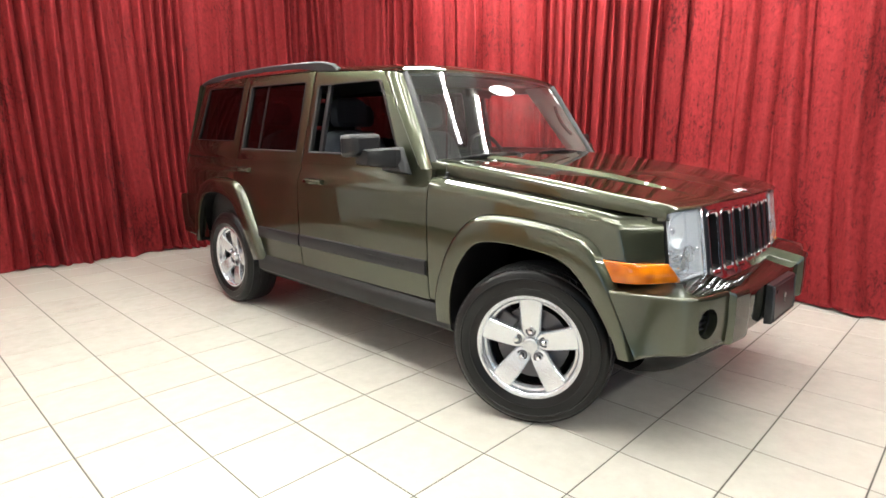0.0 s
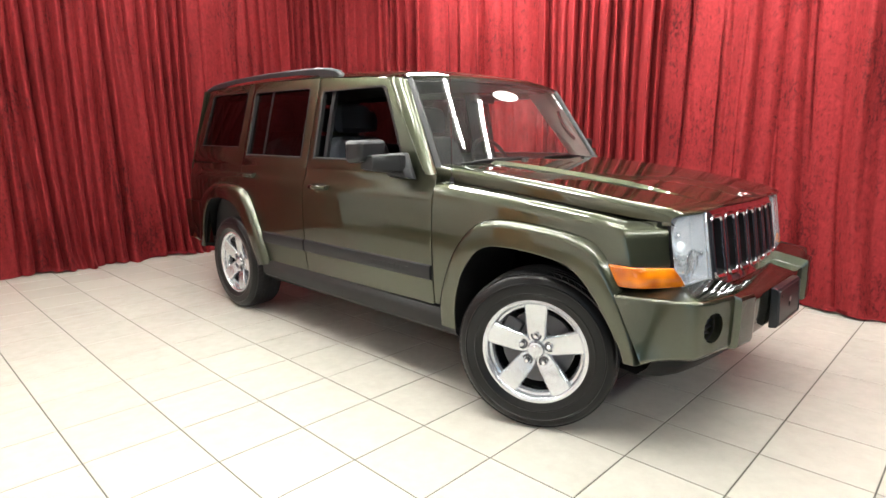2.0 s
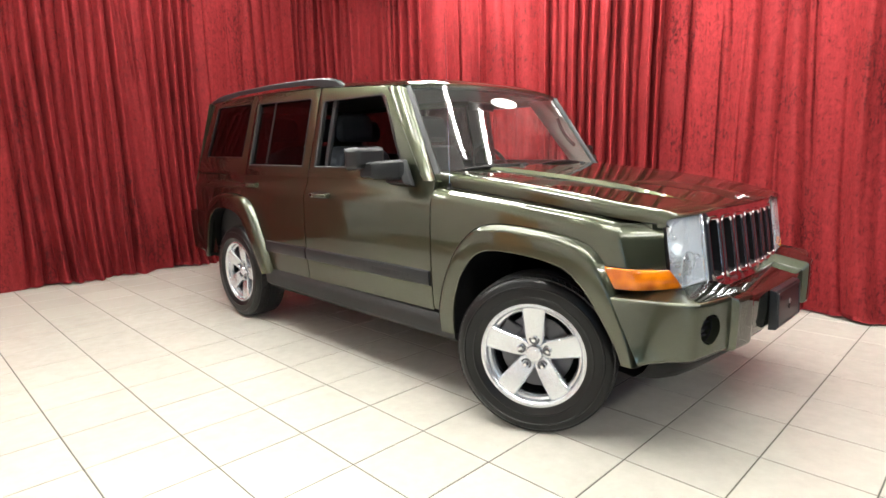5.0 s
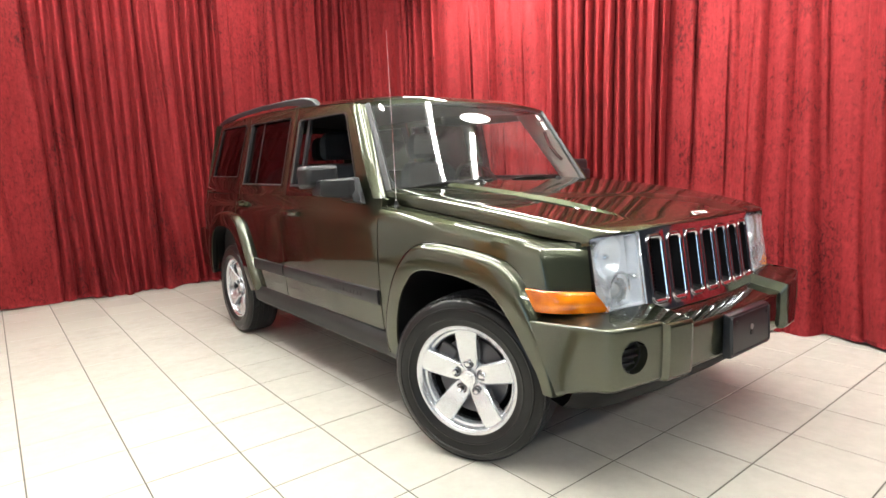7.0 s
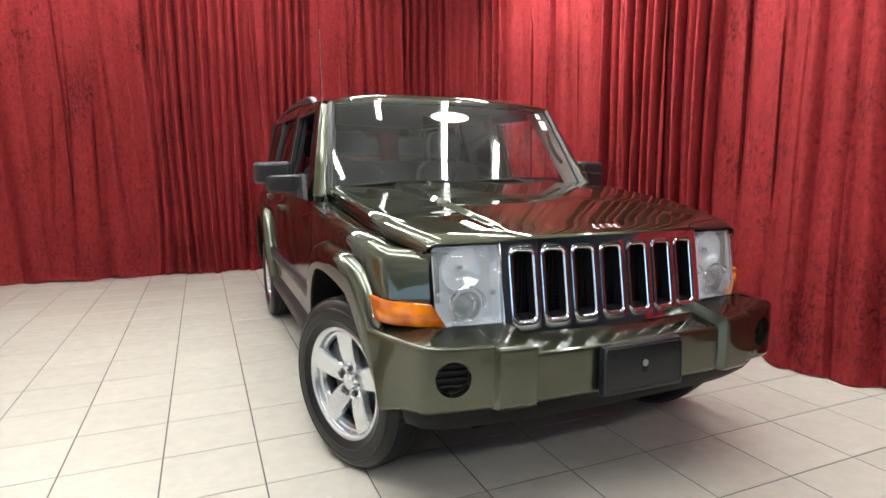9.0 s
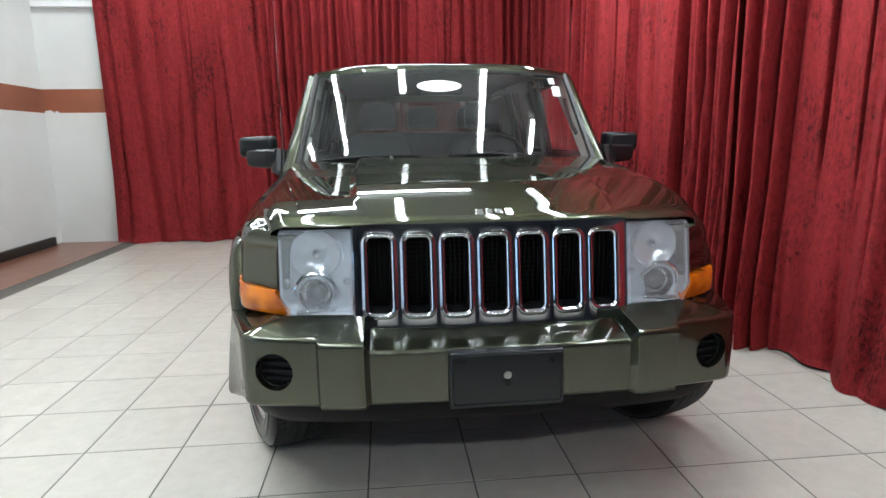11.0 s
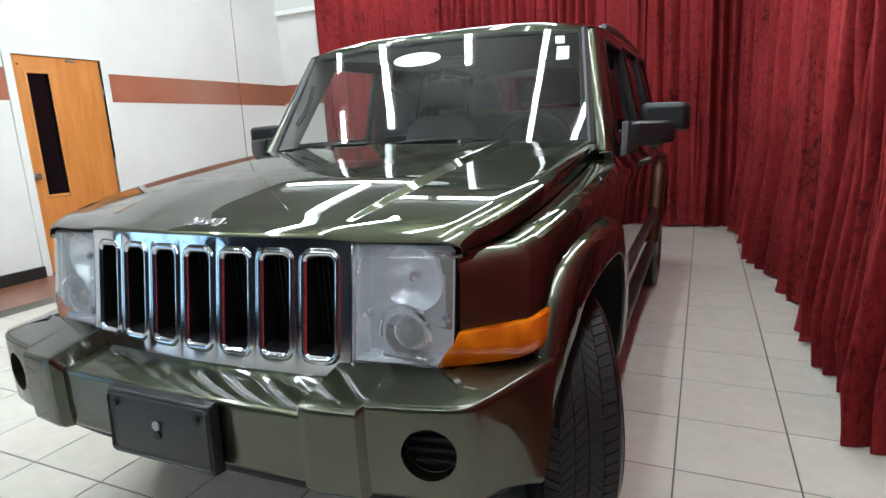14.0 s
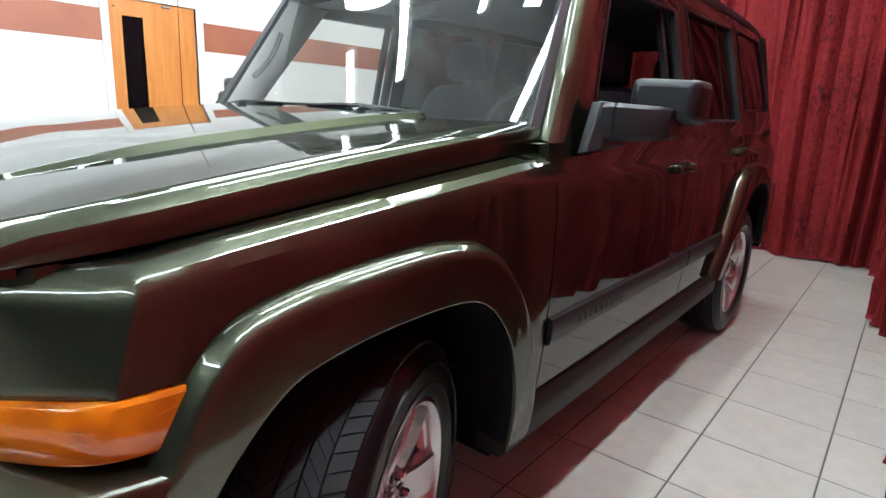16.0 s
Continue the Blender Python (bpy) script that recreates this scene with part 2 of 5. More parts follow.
def add_box(bm, x0, x1, y0, y1, z0, z1, m=None):
    v = [bm.verts.new(p) for p in ((x0, y0, z0), (x1, y0, z0), (x1, y1, z0), (x0, y1, z0), (x0, y0, z1), (x1, y0, z1), (x1, y1, z1), (x0, y1, z1))]
    for q in ((0, 3, 2, 1), (4, 5, 6, 7), (0, 1, 5, 4), (1, 2, 6, 5), (2, 3, 7, 6), (3, 0, 4, 7)):
        bm.faces.new([v[i] for i in q])
    if m is not None:
        for p in v:
            p.co = m @ p.co
    return bm


def box(*a, m=None):
    return add_box(bmesh.new(), *a, m=m)


def add_loft(bm, rows, closed=False, caps=False):
    """Quads between rows of points; closed: each row is a ring."""
    made = [[bm.verts.new(p) for p in r] for r in rows]
    n = len(rows[0])
    for a, b in zip(made, made[1:]):
        for i in range(n if closed else n - 1):
            j = (i + 1) % n
            bm.faces.new((a[i], a[j], b[j], b[i]))
    if caps:
        bm.faces.new(made[0][::-1])
        bm.faces.new(made[-1])
    return bm


def loft(rows, closed=False, caps=False):
    return add_loft(bmesh.new(), rows, closed, caps)


def add_tube(bm, points, radius, sides=8):
    pts = [Vector(p) for p in points]
    rows = []
    for i, p in enumerate(pts):
        d = (pts[min(i + 1, len(pts) - 1)] - pts[max(i - 1, 0)]).normalized()
        u = d.orthogonal().normalized() if abs(d.z) > 0.9 else d.cross(Vector((0, 0, 1))).normalized()
        w = d.cross(u)
        r = radius[i] if isinstance(radius, (list, tuple)) else radius
        rows.append([p + r * (math.cos(a) * u + math.sin(a) * w) for a in (2 * math.pi * k / sides for k in range(sides))])
    return add_loft(bm, rows, True, True)


def tube(points, radius, sides=8):
    return add_tube(bmesh.new(), points, radius, sides)


def add_lathe(bm, profile, sides=48, axis="y", at=(0, 0, 0)):
    """Revolves (radius, along) points about an axis."""
    rows = []
    for k in range(sides + 1):
        a = 2 * math.pi * (k % sides) / sides
        c, s = math.cos(a), math.sin(a)
        if axis == "y":
            rows.append([(at[0] + r * c, at[1] + h, at[2] + r * s) for r, h in profile])
        elif axis == "x":
            rows.append([(at[0] + h, at[1] + r * c, at[2] + r * s) for r, h in profile])
        else:
            rows.append([(at[0] + r * c, at[1] + r * s, at[2] + h) for r, h in profile])
    return add_loft(bm, rows)


def lathe(profile, sides=48, axis="y", at=(0, 0, 0)):
    return add_lathe(bmesh.new(), profile, sides, axis, at)


def lerp_table(table):
    xs, ys = [p[0] for p in table], [p[1] for p in table]
    if xs[0] > xs[-1]:
        xs, ys = xs[::-1], ys[::-1]
    return lambda x: float(np.interp(x, xs, ys))


def smooth_table(table):
    """Like lerp_table, with a smooth curve that does not overshoot (monotone cubic)."""
    xs, ys = np.array([p[0] for p in table]), np.array([p[1] for p in table])
    h, d = np.diff(xs), np.diff(ys) / np.diff(xs)
    m = np.zeros(len(xs))
    for i in range(1, len(xs) - 1):
        if d[i - 1] * d[i] > 0:
            a, b = 2 * h[i] + h[i - 1], h[i] + 2 * h[i - 1]
            m[i] = (a + b) / (a / d[i - 1] + b / d[i])
    m[0], m[-1] = d[0], d[-1]

    def at(x):
        x = min(max(x, xs[0]), xs[-1])
        i = min(max(int(np.searchsorted(xs, x)) - 1, 0), len(xs) - 2)
        t = (x - xs[i]) / h[i]
        return float((2 * t ** 3 - 3 * t * t + 1) * ys[i] + (t ** 3 - 2 * t * t + t) * h[i] * m[i] + (3 * t * t - 2 * t ** 3) * ys[i + 1] + (t ** 3 - t * t) * h[i] * m[i + 1])
    return at


def steps(a, b, n):
    return [a + (b - a) * i / n for i in range(n + 1)]


# ---- room ----
X_BACK, X_FRONT, Y_WALL, Y_SIDE = -5.5, 9.5, -4.53, 3.6
PITCH, GRID_X, GRID_Y = 0.38355, 0.013, -0.044
TILE_END = -3.70
WHITE_END = 2.4


def build_shell():
    def setting(name, bm, mat):
        return tagged(finish(name, bm, mat), kind="structure")
    door0, door1, door_top = -2.62, -1.768, 2.045
    wall = bmesh.new()
    add_box(wall, X_BACK - 0.15, door0, Y_WALL - 0.15, Y_WALL, -0.1, CEILING)
    add_box(wall, door1, WHITE_END, Y_WALL - 0.15, Y_WALL, -0.1, CEILING)
    wx0, wx1, wz0, wz1 = 2.75, 5.75, 0.35, 2.35
    far = bmesh.new()
    add_box(far, WHITE_END, wx0, Y_WALL - 0.15, Y_WALL, -0.1, CEILING)
    add_box(far, wx1, X_FRONT + 0.15, Y_WALL - 0.15, Y_WALL, -0.1, CEILING)
    add_box(far, wx0, wx1, Y_WALL - 0.15, Y_WALL, -0.1, wz0)
    add_box(far, wx0, wx1, Y_WALL - 0.15, Y_WALL, wz1, CEILING)
    tagged(setting("wall_south_far", far, GREY_WALL), "plain dark grey wall with a wide shop window")
    add_box(wall, door0, door1, Y_WALL - 0.15, Y_WALL, door_top, CEILING)
    tagged(setting("wall_south", wall, WALL), "white painted wall with a brown band")
    tagged(setting("wall_west", box(X_BACK - 0.15, X_BACK, Y_WALL, Y_SIDE + 0.15, -0.1, CEILING), WALL), "white painted wall behind red curtains")
    tagged(setting("wall_north", box(X_BACK, X_FRONT + 0.15, Y_SIDE, Y_SIDE + 0.15, -0.1, CEILING), GREY_WALL), "plain grey wall behind red curtains")
    tagged(setting("wall_east", box(X_FRONT, X_FRONT + 0.15, Y_WALL, Y_SIDE, -0.1, CEILING), GREY_WALL), "plain dark grey wall")
    win = tagged(thing("window_1", "wide shop window with steel frame", "window"), kind="structure")
    pitch = (wx1 - wx0) / 3
    for k in range(4):
        x = min(max(wx0 + pitch * k, wx0 + 0.03), wx1 - 0.03)
        part("window_frame", box(x - 0.03, x + 0.03, Y_WALL - 0.10, Y_WALL - 0.03, wz0, wz1), STEEL, win)
    for k in range(3):
        x0, x1 = wx0 + pitch * k + (0.06 if k == 0 else 0.03), wx0 + pitch * (k + 1) - (0.06 if k == 2 else 0.03)
        part("pane", box(x0, x1, Y_WALL - 0.068, Y_WALL - 0.062, wz0, wz1), DOOR_GLASS, win).visible_shadow = False
    out = box(wx0 - 5.0, wx1 + 5.0, Y_WALL - 2.6, Y_WALL - 2.5, -0.5, 6.0)
    tagged(finish("backdrop", out, DAYLIGHT), "pale blue daylight outside the window", kind="structure")
    tagged(setting("ceiling", box(X_BACK - 0.15, X_FRONT + 0.15, Y_WALL - 0.15, Y_SIDE + 0.15, CEILING, CEILING + 0.1), CEIL), "plain grey ceiling")
    band = bmesh.new()
    z0, z1 = 1.636, 1.922
    add_box(band, X_BACK + 0.004, door0 - 0.09, Y_WALL, Y_WALL + 0.004, z0, z1)
    add_box(band, door1 + 0.07, WHITE_END, Y_WALL, Y_WALL + 0.004, z0, z1)
    add_box(band, X_BACK, X_BACK + 0.004, Y_WALL + 0.004, -3.5, z0, z1)
    tagged(setting("trim", band, BAND), "brown painted band round the white wall")
    base = bmesh.new()
    add_box(base, -5.30, door0 - 0.07, Y_WALL, Y_WALL + 0.045, 0, 0.105)
    add_box(base, door1 + 0.07, X_FRONT, Y_WALL, Y_WALL + 0.045, 0, 0.105)
    tagged(setting("baseboard", base, BASE_BLACK), "black skirting along the white wall")
    chips = bmesh.new()
    for x, y, z, w, h in ((X_BACK + 0.0045, -4.46, 1.645, 0.05, 0.035), (X_BACK + 0.0045, -4.38, 1.64, 0.03, 0.02), (X_BACK + 0.0045, -4.505, 1.65, 0.02, 0.02)):
        vs = [chips.verts.new((x, y + w * math.cos(a) * random.uniform(0.5, 1), z + h * math.sin(a) * random.uniform(0.5, 1))) for a in steps(0, 5.6, 7)]
        chips.faces.new(vs)
    tagged(setting("trim", chips, WALL), "chipped white spots on the brown band")
    rail = bmesh.new()
    add_box(rail, X_BACK, X_BACK + 0.10, -4.47, -3.60, 2.87, 2.93)
    tagged(setting("trim", rail, FIXTURE), "white rail high on the wall")
    frame_bm = bmesh.new()
    add_box(frame_bm, door0 - 0.07, door0, Y_WALL - 0.10, Y_WALL + 0.02, 0, door_top + 0.07)
    add_box(frame_bm, door1, door1 + 0.07, Y_WALL - 0.10, Y_WALL + 0.02, 0, door_top + 0.07)
    add_box(frame_bm, door0, door1, Y_WALL - 0.10, Y_WALL + 0.02, door_top, door_top + 0.07)
    tagged(setting("trim", frame_bm, WALL), "white door frame")
    return door0, door1, door_top


DOOR0, DOOR1, DOOR_TOP = build_shell()


def build_door():
    d = tagged(thing("door_1", "closed orange wooden door with a narrow dark glass panel", "door"), kind="structure")
    x0, x1, zt = DOOR0 + 0.001, DOOR1 - 0.001, DOOR_TOP - 0.001
    gx0, gx1, gz0, gz1 = -2.088, -1.888, 0.76, 1.885
    y0, y1 = Y_WALL - 0.055, Y_WALL - 0.012
    leaf = bmesh.new()
    add_box(leaf, x0, gx0, y0, y1, 0.01, zt)
    add_box(leaf, gx1, x1, y0, y1, 0.01, zt)
    add_box(leaf, gx0, gx1, y0, y1, 0.01, gz0)
    add_box(leaf, gx0, gx1, y0, y1, gz1, zt)
    part("leaf", leaf, WOOD, d)
    m = bmesh.new()
    w, p = 0.024, y1 + 0.010
    add_box(m, gx0 - w, gx0, y1, p, gz0 - w, gz1 + w)
    add_box(m, gx1, gx1 + w, y1, p, gz0 - w, gz1 + w)
    add_box(m, gx0, gx1, y1, p, gz0 - w, gz0)
    add_box(m, gx0, gx1, y1, p, gz1, gz1 + w)
    part("moulding", m, WOOD_EDGE, d, "raised wooden moulding", bevel=0.004)
    part("glass_panel", box(gx0, gx1, y0 + 0.015, y0 + 0.021, gz0, gz1), material("black_glass", (0.004, 0.004, 0.005), 0.08), d, "black glass")
    knob = part("door_handle", lathe([(0.0, 0.062), (0.018, 0.060), (0.027, 0.048), (0.024, 0.034), (0.011, 0.026), (0.011, 0.006), (0.032, 0.005), (0.033, 0.0)], 24, "y", (x1 - 0.04, y1, 0.945)), STEEL, d, "round steel door knob")
    for z in (0.25, 1.02, 1.74):
        part("hinge", lathe([(0.0, -0.05), (0.007, -0.05), (0.007, 0.05), (0.0, 0.05)], 10, "z", (x0 - 0.001, y1 + 0.006, z)), STEEL, d, "steel hinge")
    part("latch", box(-2.36, -2.28, y1, y1 + 0.02, zt - 0.035, zt - 0.018), STEEL, d, "small steel bracket")
    part("peephole", lathe([(0.0, 0.004), (0.008, 0.004), (0.009, 0.0)], 12, "y", (x1 - 0.06, y1, zt - 0.085)), SEAL, d)


build_door()


# ---- lamps ----
def build_lamp(length):
    lamp = thing("ceiling_light", "white fluorescent strip light hanging below the ceiling", "ceiling light", group="strip lights in rows")
    h = length / 2
    body = loft([[(x, -0.055, 0.055), (x, -0.03, 0.03), (x, 0.03, 0.03), (x, 0.055, 0.055), (x, 0.03, 0.085), (x, -0.03, 0.085)] for x in (-h, h)], True, True)
    part("housing", body, FIXTURE, lamp)
    part("tube", lathe([(0.0, -h + 0.03), (0.036, -h + 0.03), (0.036, h - 0.03), (0.0, h - 0.03)], 12, "x"), GLOW, lamp, "glowing fluorescent tube")
    for x in (-h * 0.7, h * 0.7):
        part("hanger", tube([(x, 0, 0.085), (x, 0, CEILING - LAMP_Z)], 0.004, 6), STEEL, lamp, "thin steel rod")
    for s in (-1, 1):
        part("socket", box(s * h - 0.03 if s > 0 else -h, h if s > 0 else -h + 0.03, -0.02, 0.02, -0.024, 0.03), FIXTURE, lamp)
    return lamp


def build_lamps():
    first = None
    rows = ((-1.92, -0.62), (-1.18, 0.1), (-0.28, -0.30), (0.56, 0.45), (1.22, -0.75))
    for y, joint in rows:
        # the rows over the right side run on past the car's nose
        places = [joint - 1.25, joint + 1.45] if y < -1 else [joint - 1.25]
        for x in places:
            at = pose(x, y, LAMP_Z)
            if first is None:
                first = build_lamp(2.36)
                first.matrix_basis = at
            else:
                copy_thing(first, at)
    # cross rows before the rear curtain and at the far front end
    for x, y in ((-4.2, -2.92), (-4.2, -0.45), (4.9, -1.7), (4.9, 0.8)):
        copy_thing(first, pose(x, y, CEILING - 0.09, 0, 0, 90))
    # one more lamp over the front of the side passage, added unseen to brighten its floor
    copy_thing(first, pose(0.85, 1.28, LAMP_Z))


build_lamps()


# ---- curtains ----
def gathers(spans):
    """How tightly the cloth is gathered along a wall: 0 smooth, 1 pleated; spans of (from, to, how much)."""
    def at(p):
        g = np.zeros_like(p)
        for p0, p1, k in spans:
            edge = min(0.16, (p1 - p0) / 2)
            rise = np.clip((p - p0) / edge, 0, 1) * np.clip((p1 - p) / edge, 0, 1)
            g = np.maximum(g, k * rise * rise * (3 - 2 * rise))
        return g
    return at


def build_curtain(start, end, inward, seed, label, gather, along, bulge=0.0, pool=0.10, deep=0.15, swags=0.0, overlap=0.0):
    """A velvet drop from start to end on the plan; inward: unit vector into the room; along: the plan axis of the gathers."""
    rng = np.random.RandomState(seed)
    a, b, n = np.array(start), np.array(end), np.array(inward)
    width = np.linalg.norm(b - a)
    cols = int(width / 0.0055)
    zs = [0.0, 0.012, 0.03, 0.06, 0.1, 0.16, 0.24, 0.34, 0.46, 0.6, 0.76, 0.94, 1.12, 1.3, 1.5, 1.7, 1.9, 2.1, 2.3, 2.5, 2.7, 2.9, 3.2, CEILING - 0.03]
    s = np.linspace(0, 1, cols + 1)
    u = s * width
    g = gather(a[along] + (b[along] - a[along]) * s)
    phase = np.cumsum(3.0 + 8.5 * g) * (width / cols) + rng.rand()
    size = rng.uniform(0.3, 1.0, int(phase[-1]) + 4)
    lean = rng.uniform(-0.5, 0.5, 8)
    wide = np.cumsum(1.5 + 1.2 * np.sin(2 * np.pi * (0.45 * u + rng.rand())) ** 2) * (width / cols) + rng.rand()
    reach = rng.uniform(0.3, 1.0, int(wide[-1]) + 3)
    # single creases that wander and die out
    creases = [(rng.uniform(0.05, width - 0.05), rng.uniform(0.025, 0.07), rng.uniform(0.007, 0.016), rng.uniform(-0.10, 0.06), rng.uniform(-0.5, 2.2), rng.uniform(1.2, 3.2), rng.uniform(0, 6)) for _ in range(int(3.2 * width) + 1)]
    rows = []
    for z in zs:
        low = max(0.0, 1 - z / 0.9)
        ph = phase + 0.22 * np.sin(0.8 * z + 2.2 * u + lean[6] * 6) + 0.14 * np.sin(1.9 * z + 5.0 * u + lean[0] * 9) * (0.4 + low) + 0.1
        k = np.clip(ph.astype(int), 0, len(size) - 1)
        wave = np.abs(np.sin(np.pi * ph))
        fold = wave ** 1.3 * (1 - g) * 0.62 + wave ** 0.75 * g
        depth = size[k] * deep * (0.75 + 0.45 * g)
        d = depth * (1.0 + 0.35 * low) * fold + 0.014 * np.sin(2 * np.pi * (0.8 * u + lean[2]) + 0.5 * z)
        d = d + 0.006 * np.sin(2 * np.pi * (4.3 * u + 0.12 * np.sin(1.3 * z + lean[7] * 5)) + lean[5] * 6) * (0.3 + 0.7 * g)
        for c, dep, wid, slant, z0, length, turn in creases:
            live = min(1.0, max(0.0, (z - z0) / 0.35)) * min(1.0, max(0.0, (z0 + length - z) / 0.35))
            if live:
                d = d - live * dep * np.exp(-((u - c - slant * (z - 1.5) - 0.012 * np.sin(2.1 * z + turn)) / wid) ** 2)
        hem = max(0.0, 1 - z / 0.25)
        d = d * (1 - 0.3 * hem) + 0.05 * low * np.sin(2 * np.pi * (0.75 * u + lean[3])) ** 2
        d = d + hem ** 2 * (pool * (0.5 + 0.5 * np.sin(2 * np.pi * (1.7 * u + lean[4]) + 1.2 * np.sin(4.1 * u)))) + bulge * np.sin(np.pi * s) * low
        z_off = 0.010 * np.sin(2 * np.pi * (1.3 * u + lean[5])) + 0.012 if z < 0.02 else 0.0
        wp = wide + 0.10 * np.sin(1.3 * z + 1.7 * u + lean[1] * 7)
        kw = np.clip(wp.astype(int), 0, len(reach) - 1)
        d = d + swags * (0.75 + 0.25 * low) * reach[kw] * np.abs(np.sin(np.pi * wp)) ** 0.9
        side = 0.008 * np.cos(2 * np.pi * ph) * g + overlap * d
        p = a[None] + np.outer(s + side / width, b - a) + np.outer(d, n)
        rows.append([(x, y, max(0.004, z + zo)) for (x, y), zo in zip(p, np.broadcast_to(z_off, s.shape))])
    ob = finish("curtain", loft(rows), VELVET, 180)
    return tagged(ob, label, "curtain", "velvet curtains round the car")


def build_curtains():
    pleated = "deep red crushed velvet curtain gathered in narrow pleats to the floor"
    smooth = "deep red crushed velvet curtain hanging in wide soft folds"
    rear = gathers([(-3.75, -3.45, 0.5), (-1.95, -0.72, 0.75), (-0.62, 0.06, 0.85), (0.55, 1.0, 0.35), (1.05, 1.95, 0.7)])
    for k, (y0, y1) in enumerate(((-3.70, -2.30), (-2.31, -0.95), (-0.96, 0.42), (0.41, 1.95))):
        build_curtain((-5.38, y0 - 0.04), (-5.38 + 0.012 * k, y1 + 0.04), (1, 0), 11 + k, smooth if k in (0, 3) else pleated, rear, 1, swags=0.07)
    line = lerp_table([(-5.45, 1.66), (-3.3, 1.78), (-2.4, 1.88), (-1.4, 1.98), (0.0, 2.03), (0.8, 2.14), (2.9, 2.3), (4.2, 2.4)])
    beside = gathers([(-5.5, -4.5, 0.35), (-4.2, -3.3, 0.45), (-2.75, -2.55, 0.5), (-2.05, -0.70, 0.9), (-0.5, 0.38, 0.28), (0.42, 0.62, 0.45)])
    for k, (x0, x1) in enumerate(((-5.44, -3.95), (-3.96, -2.62), (-2.63, -1.30), (-1.31, 0.05), (0.04, 1.12), (1.11, 2.40))):
        build_curtain((x0 - 0.05, line(x0 - 0.05)), (x1 + 0.05, line(x1 + 0.05) - 0.015), (0, -1), 31 + k, pleated if k in (2, 3) else smooth, beside, 0, bulge=0.02, pool=0.04, deep=0.19, swags=0.13, overlap=0.7 if k < 4 else 0.45)


build_curtains()


# ---- the car: x forward, y to its left, origin under the front axle ----
car = thing("car", "dark green metallic boxy off-road car parked on pale tiles", "car")
AXLE_F, AXLE_R, HUB_Z, TYRE_R = -0.03, -2.78, 0.352, 0.353

half_z = smooth_table([(0.28, 0.84), (0.40, 0.868), (0.50, 0.880), (0.62, 0.888), (0.78, 0.892), (0.90, 0.890), (0.975, 0.885), (1.005, 0.879), (1.022, 0.866), (1.034, 0.857), (1.06, 0.852), (1.10, 0.847), (1.13, 0.840), (1.30, 0.802), (1.45, 0.767), (1.56, 0.740), (1.61, 0.724), (1.66, 0.70)])
taper_x = smooth_table([(-3.62, 0.17), (-3.56, 0.10), (-3.48, 0.050), (-3.35, 0.025), (-3.0, 0.008), (-2.6, 0.0), (-0.62, 0.0), (-0.30, 0.006), (0.0, 0.022), (0.18, 0.042), (0.30, 0.060), (0.36, 0.076), (0.375, 0.080), (0.383, 0.086), (0.391, 0.098), (0.41, 0.123), (0.43, 0.150), (0.45, 0.177), (0.475, 0.210)])


def half_width(x, z):
    return half_z(z) - taper_x(x)


def both(make):
    """Builds a part for the right side, then for the left."""
    for s in (-1, 1):
        make(s)


# outlines of the wheel openings and of the flares round them (x from the hub, z)
OPEN_F = [(0.415, 0.40), (0.375, 0.50), (0.300, 0.640), (0.215, 0.738), (0.130, 0.776), (0.0, 0.796), (-0.150, 0.800), (-0.235, 0.782), (-0.295, 0.735), (-0.350, 0.660), (-0.392, 0.550), (-0.412, 0.45), (-0.418, 0.36)]
RIM_F = [(0.475, 0.40), (0.440, 0.52), (0.375, 0.700), (0.290, 0.835), (0.185, 0.884), (0.02, 0.908), (-0.150, 0.916), (-0.265, 0.898), (-0.350, 0.838), (-0.425, 0.740), (-0.485, 0.610), (-0.525, 0.48), (-0.535, 0.36)]
OPEN_R = [(0.440, 0.40), (0.400, 0.50), (0.330, 0.640), (0.250, 0.755), (0.165, 0.815), (0.03, 0.842), (-0.150, 0.838), (-0.250, 0.805), (-0.315, 0.735), (-0.360, 0.640), (-0.395, 0.540), (-0.412, 0.47), (-0.418, 0.42)]
RIM_R = [(0.555, 0.42), (0.520, 0.53), (0.440, 0.710), (0.340, 0.870), (0.225, 0.935), (0.05, 0.958), (-0.150, 0.950), (-0.280, 0.910), (-0.365, 0.830), (-0.425, 0.710), (-0.465, 0.590), (-0.485, 0.50), (-0.490, 0.42)]


def smooth_line(pts, n):
    """A finer line through the points (Catmull-Rom)."""
    p = [Vector((a, 0, b)) for a, b in pts]
    out = []
    for i in range(len(p) - 1):
        p0, p1, p2, p3 = p[max(i - 1, 0)], p[i], p[i + 1], p[min(i + 2, len(p) - 1)]
        for k in range(n):
            t = k / n
            q = 0.5 * ((2 * p1) + (p2 - p0) * t + (2 * p0 - 5 * p1 + 4 * p2 - p3) * t * t + (3 * p1 - p0 - 3 * p2 + p3) * t ** 3)
            out.append((q.x, q.z))
    return out + [pts[-1]]


def arch_height(axle, outline):
    """Lower edge of the panels over a wheel, as a function of x."""
    pts = smooth_line(outline, 4)
    xs, zs = [axle + a for a, _ in pts][::-1], [b for _, b in pts][::-1]
    return lambda x: float(np.interp(x, xs, zs, left=0.0, right=0.0))


MID_F = [(0.5 * (a[0] + b[0]), 0.5 * (a[1] + b[1])) for a, b in zip(OPEN_F, RIM_F)]
MID_R = [(0.5 * (a[0] + b[0]), 0.5 * (a[1] + b[1])) for a, b in zip(OPEN_R, RIM_R)]
arch_f, arch_r = arch_height(AXLE_F, MID_F), arch_height(AXLE_R, MID_R)


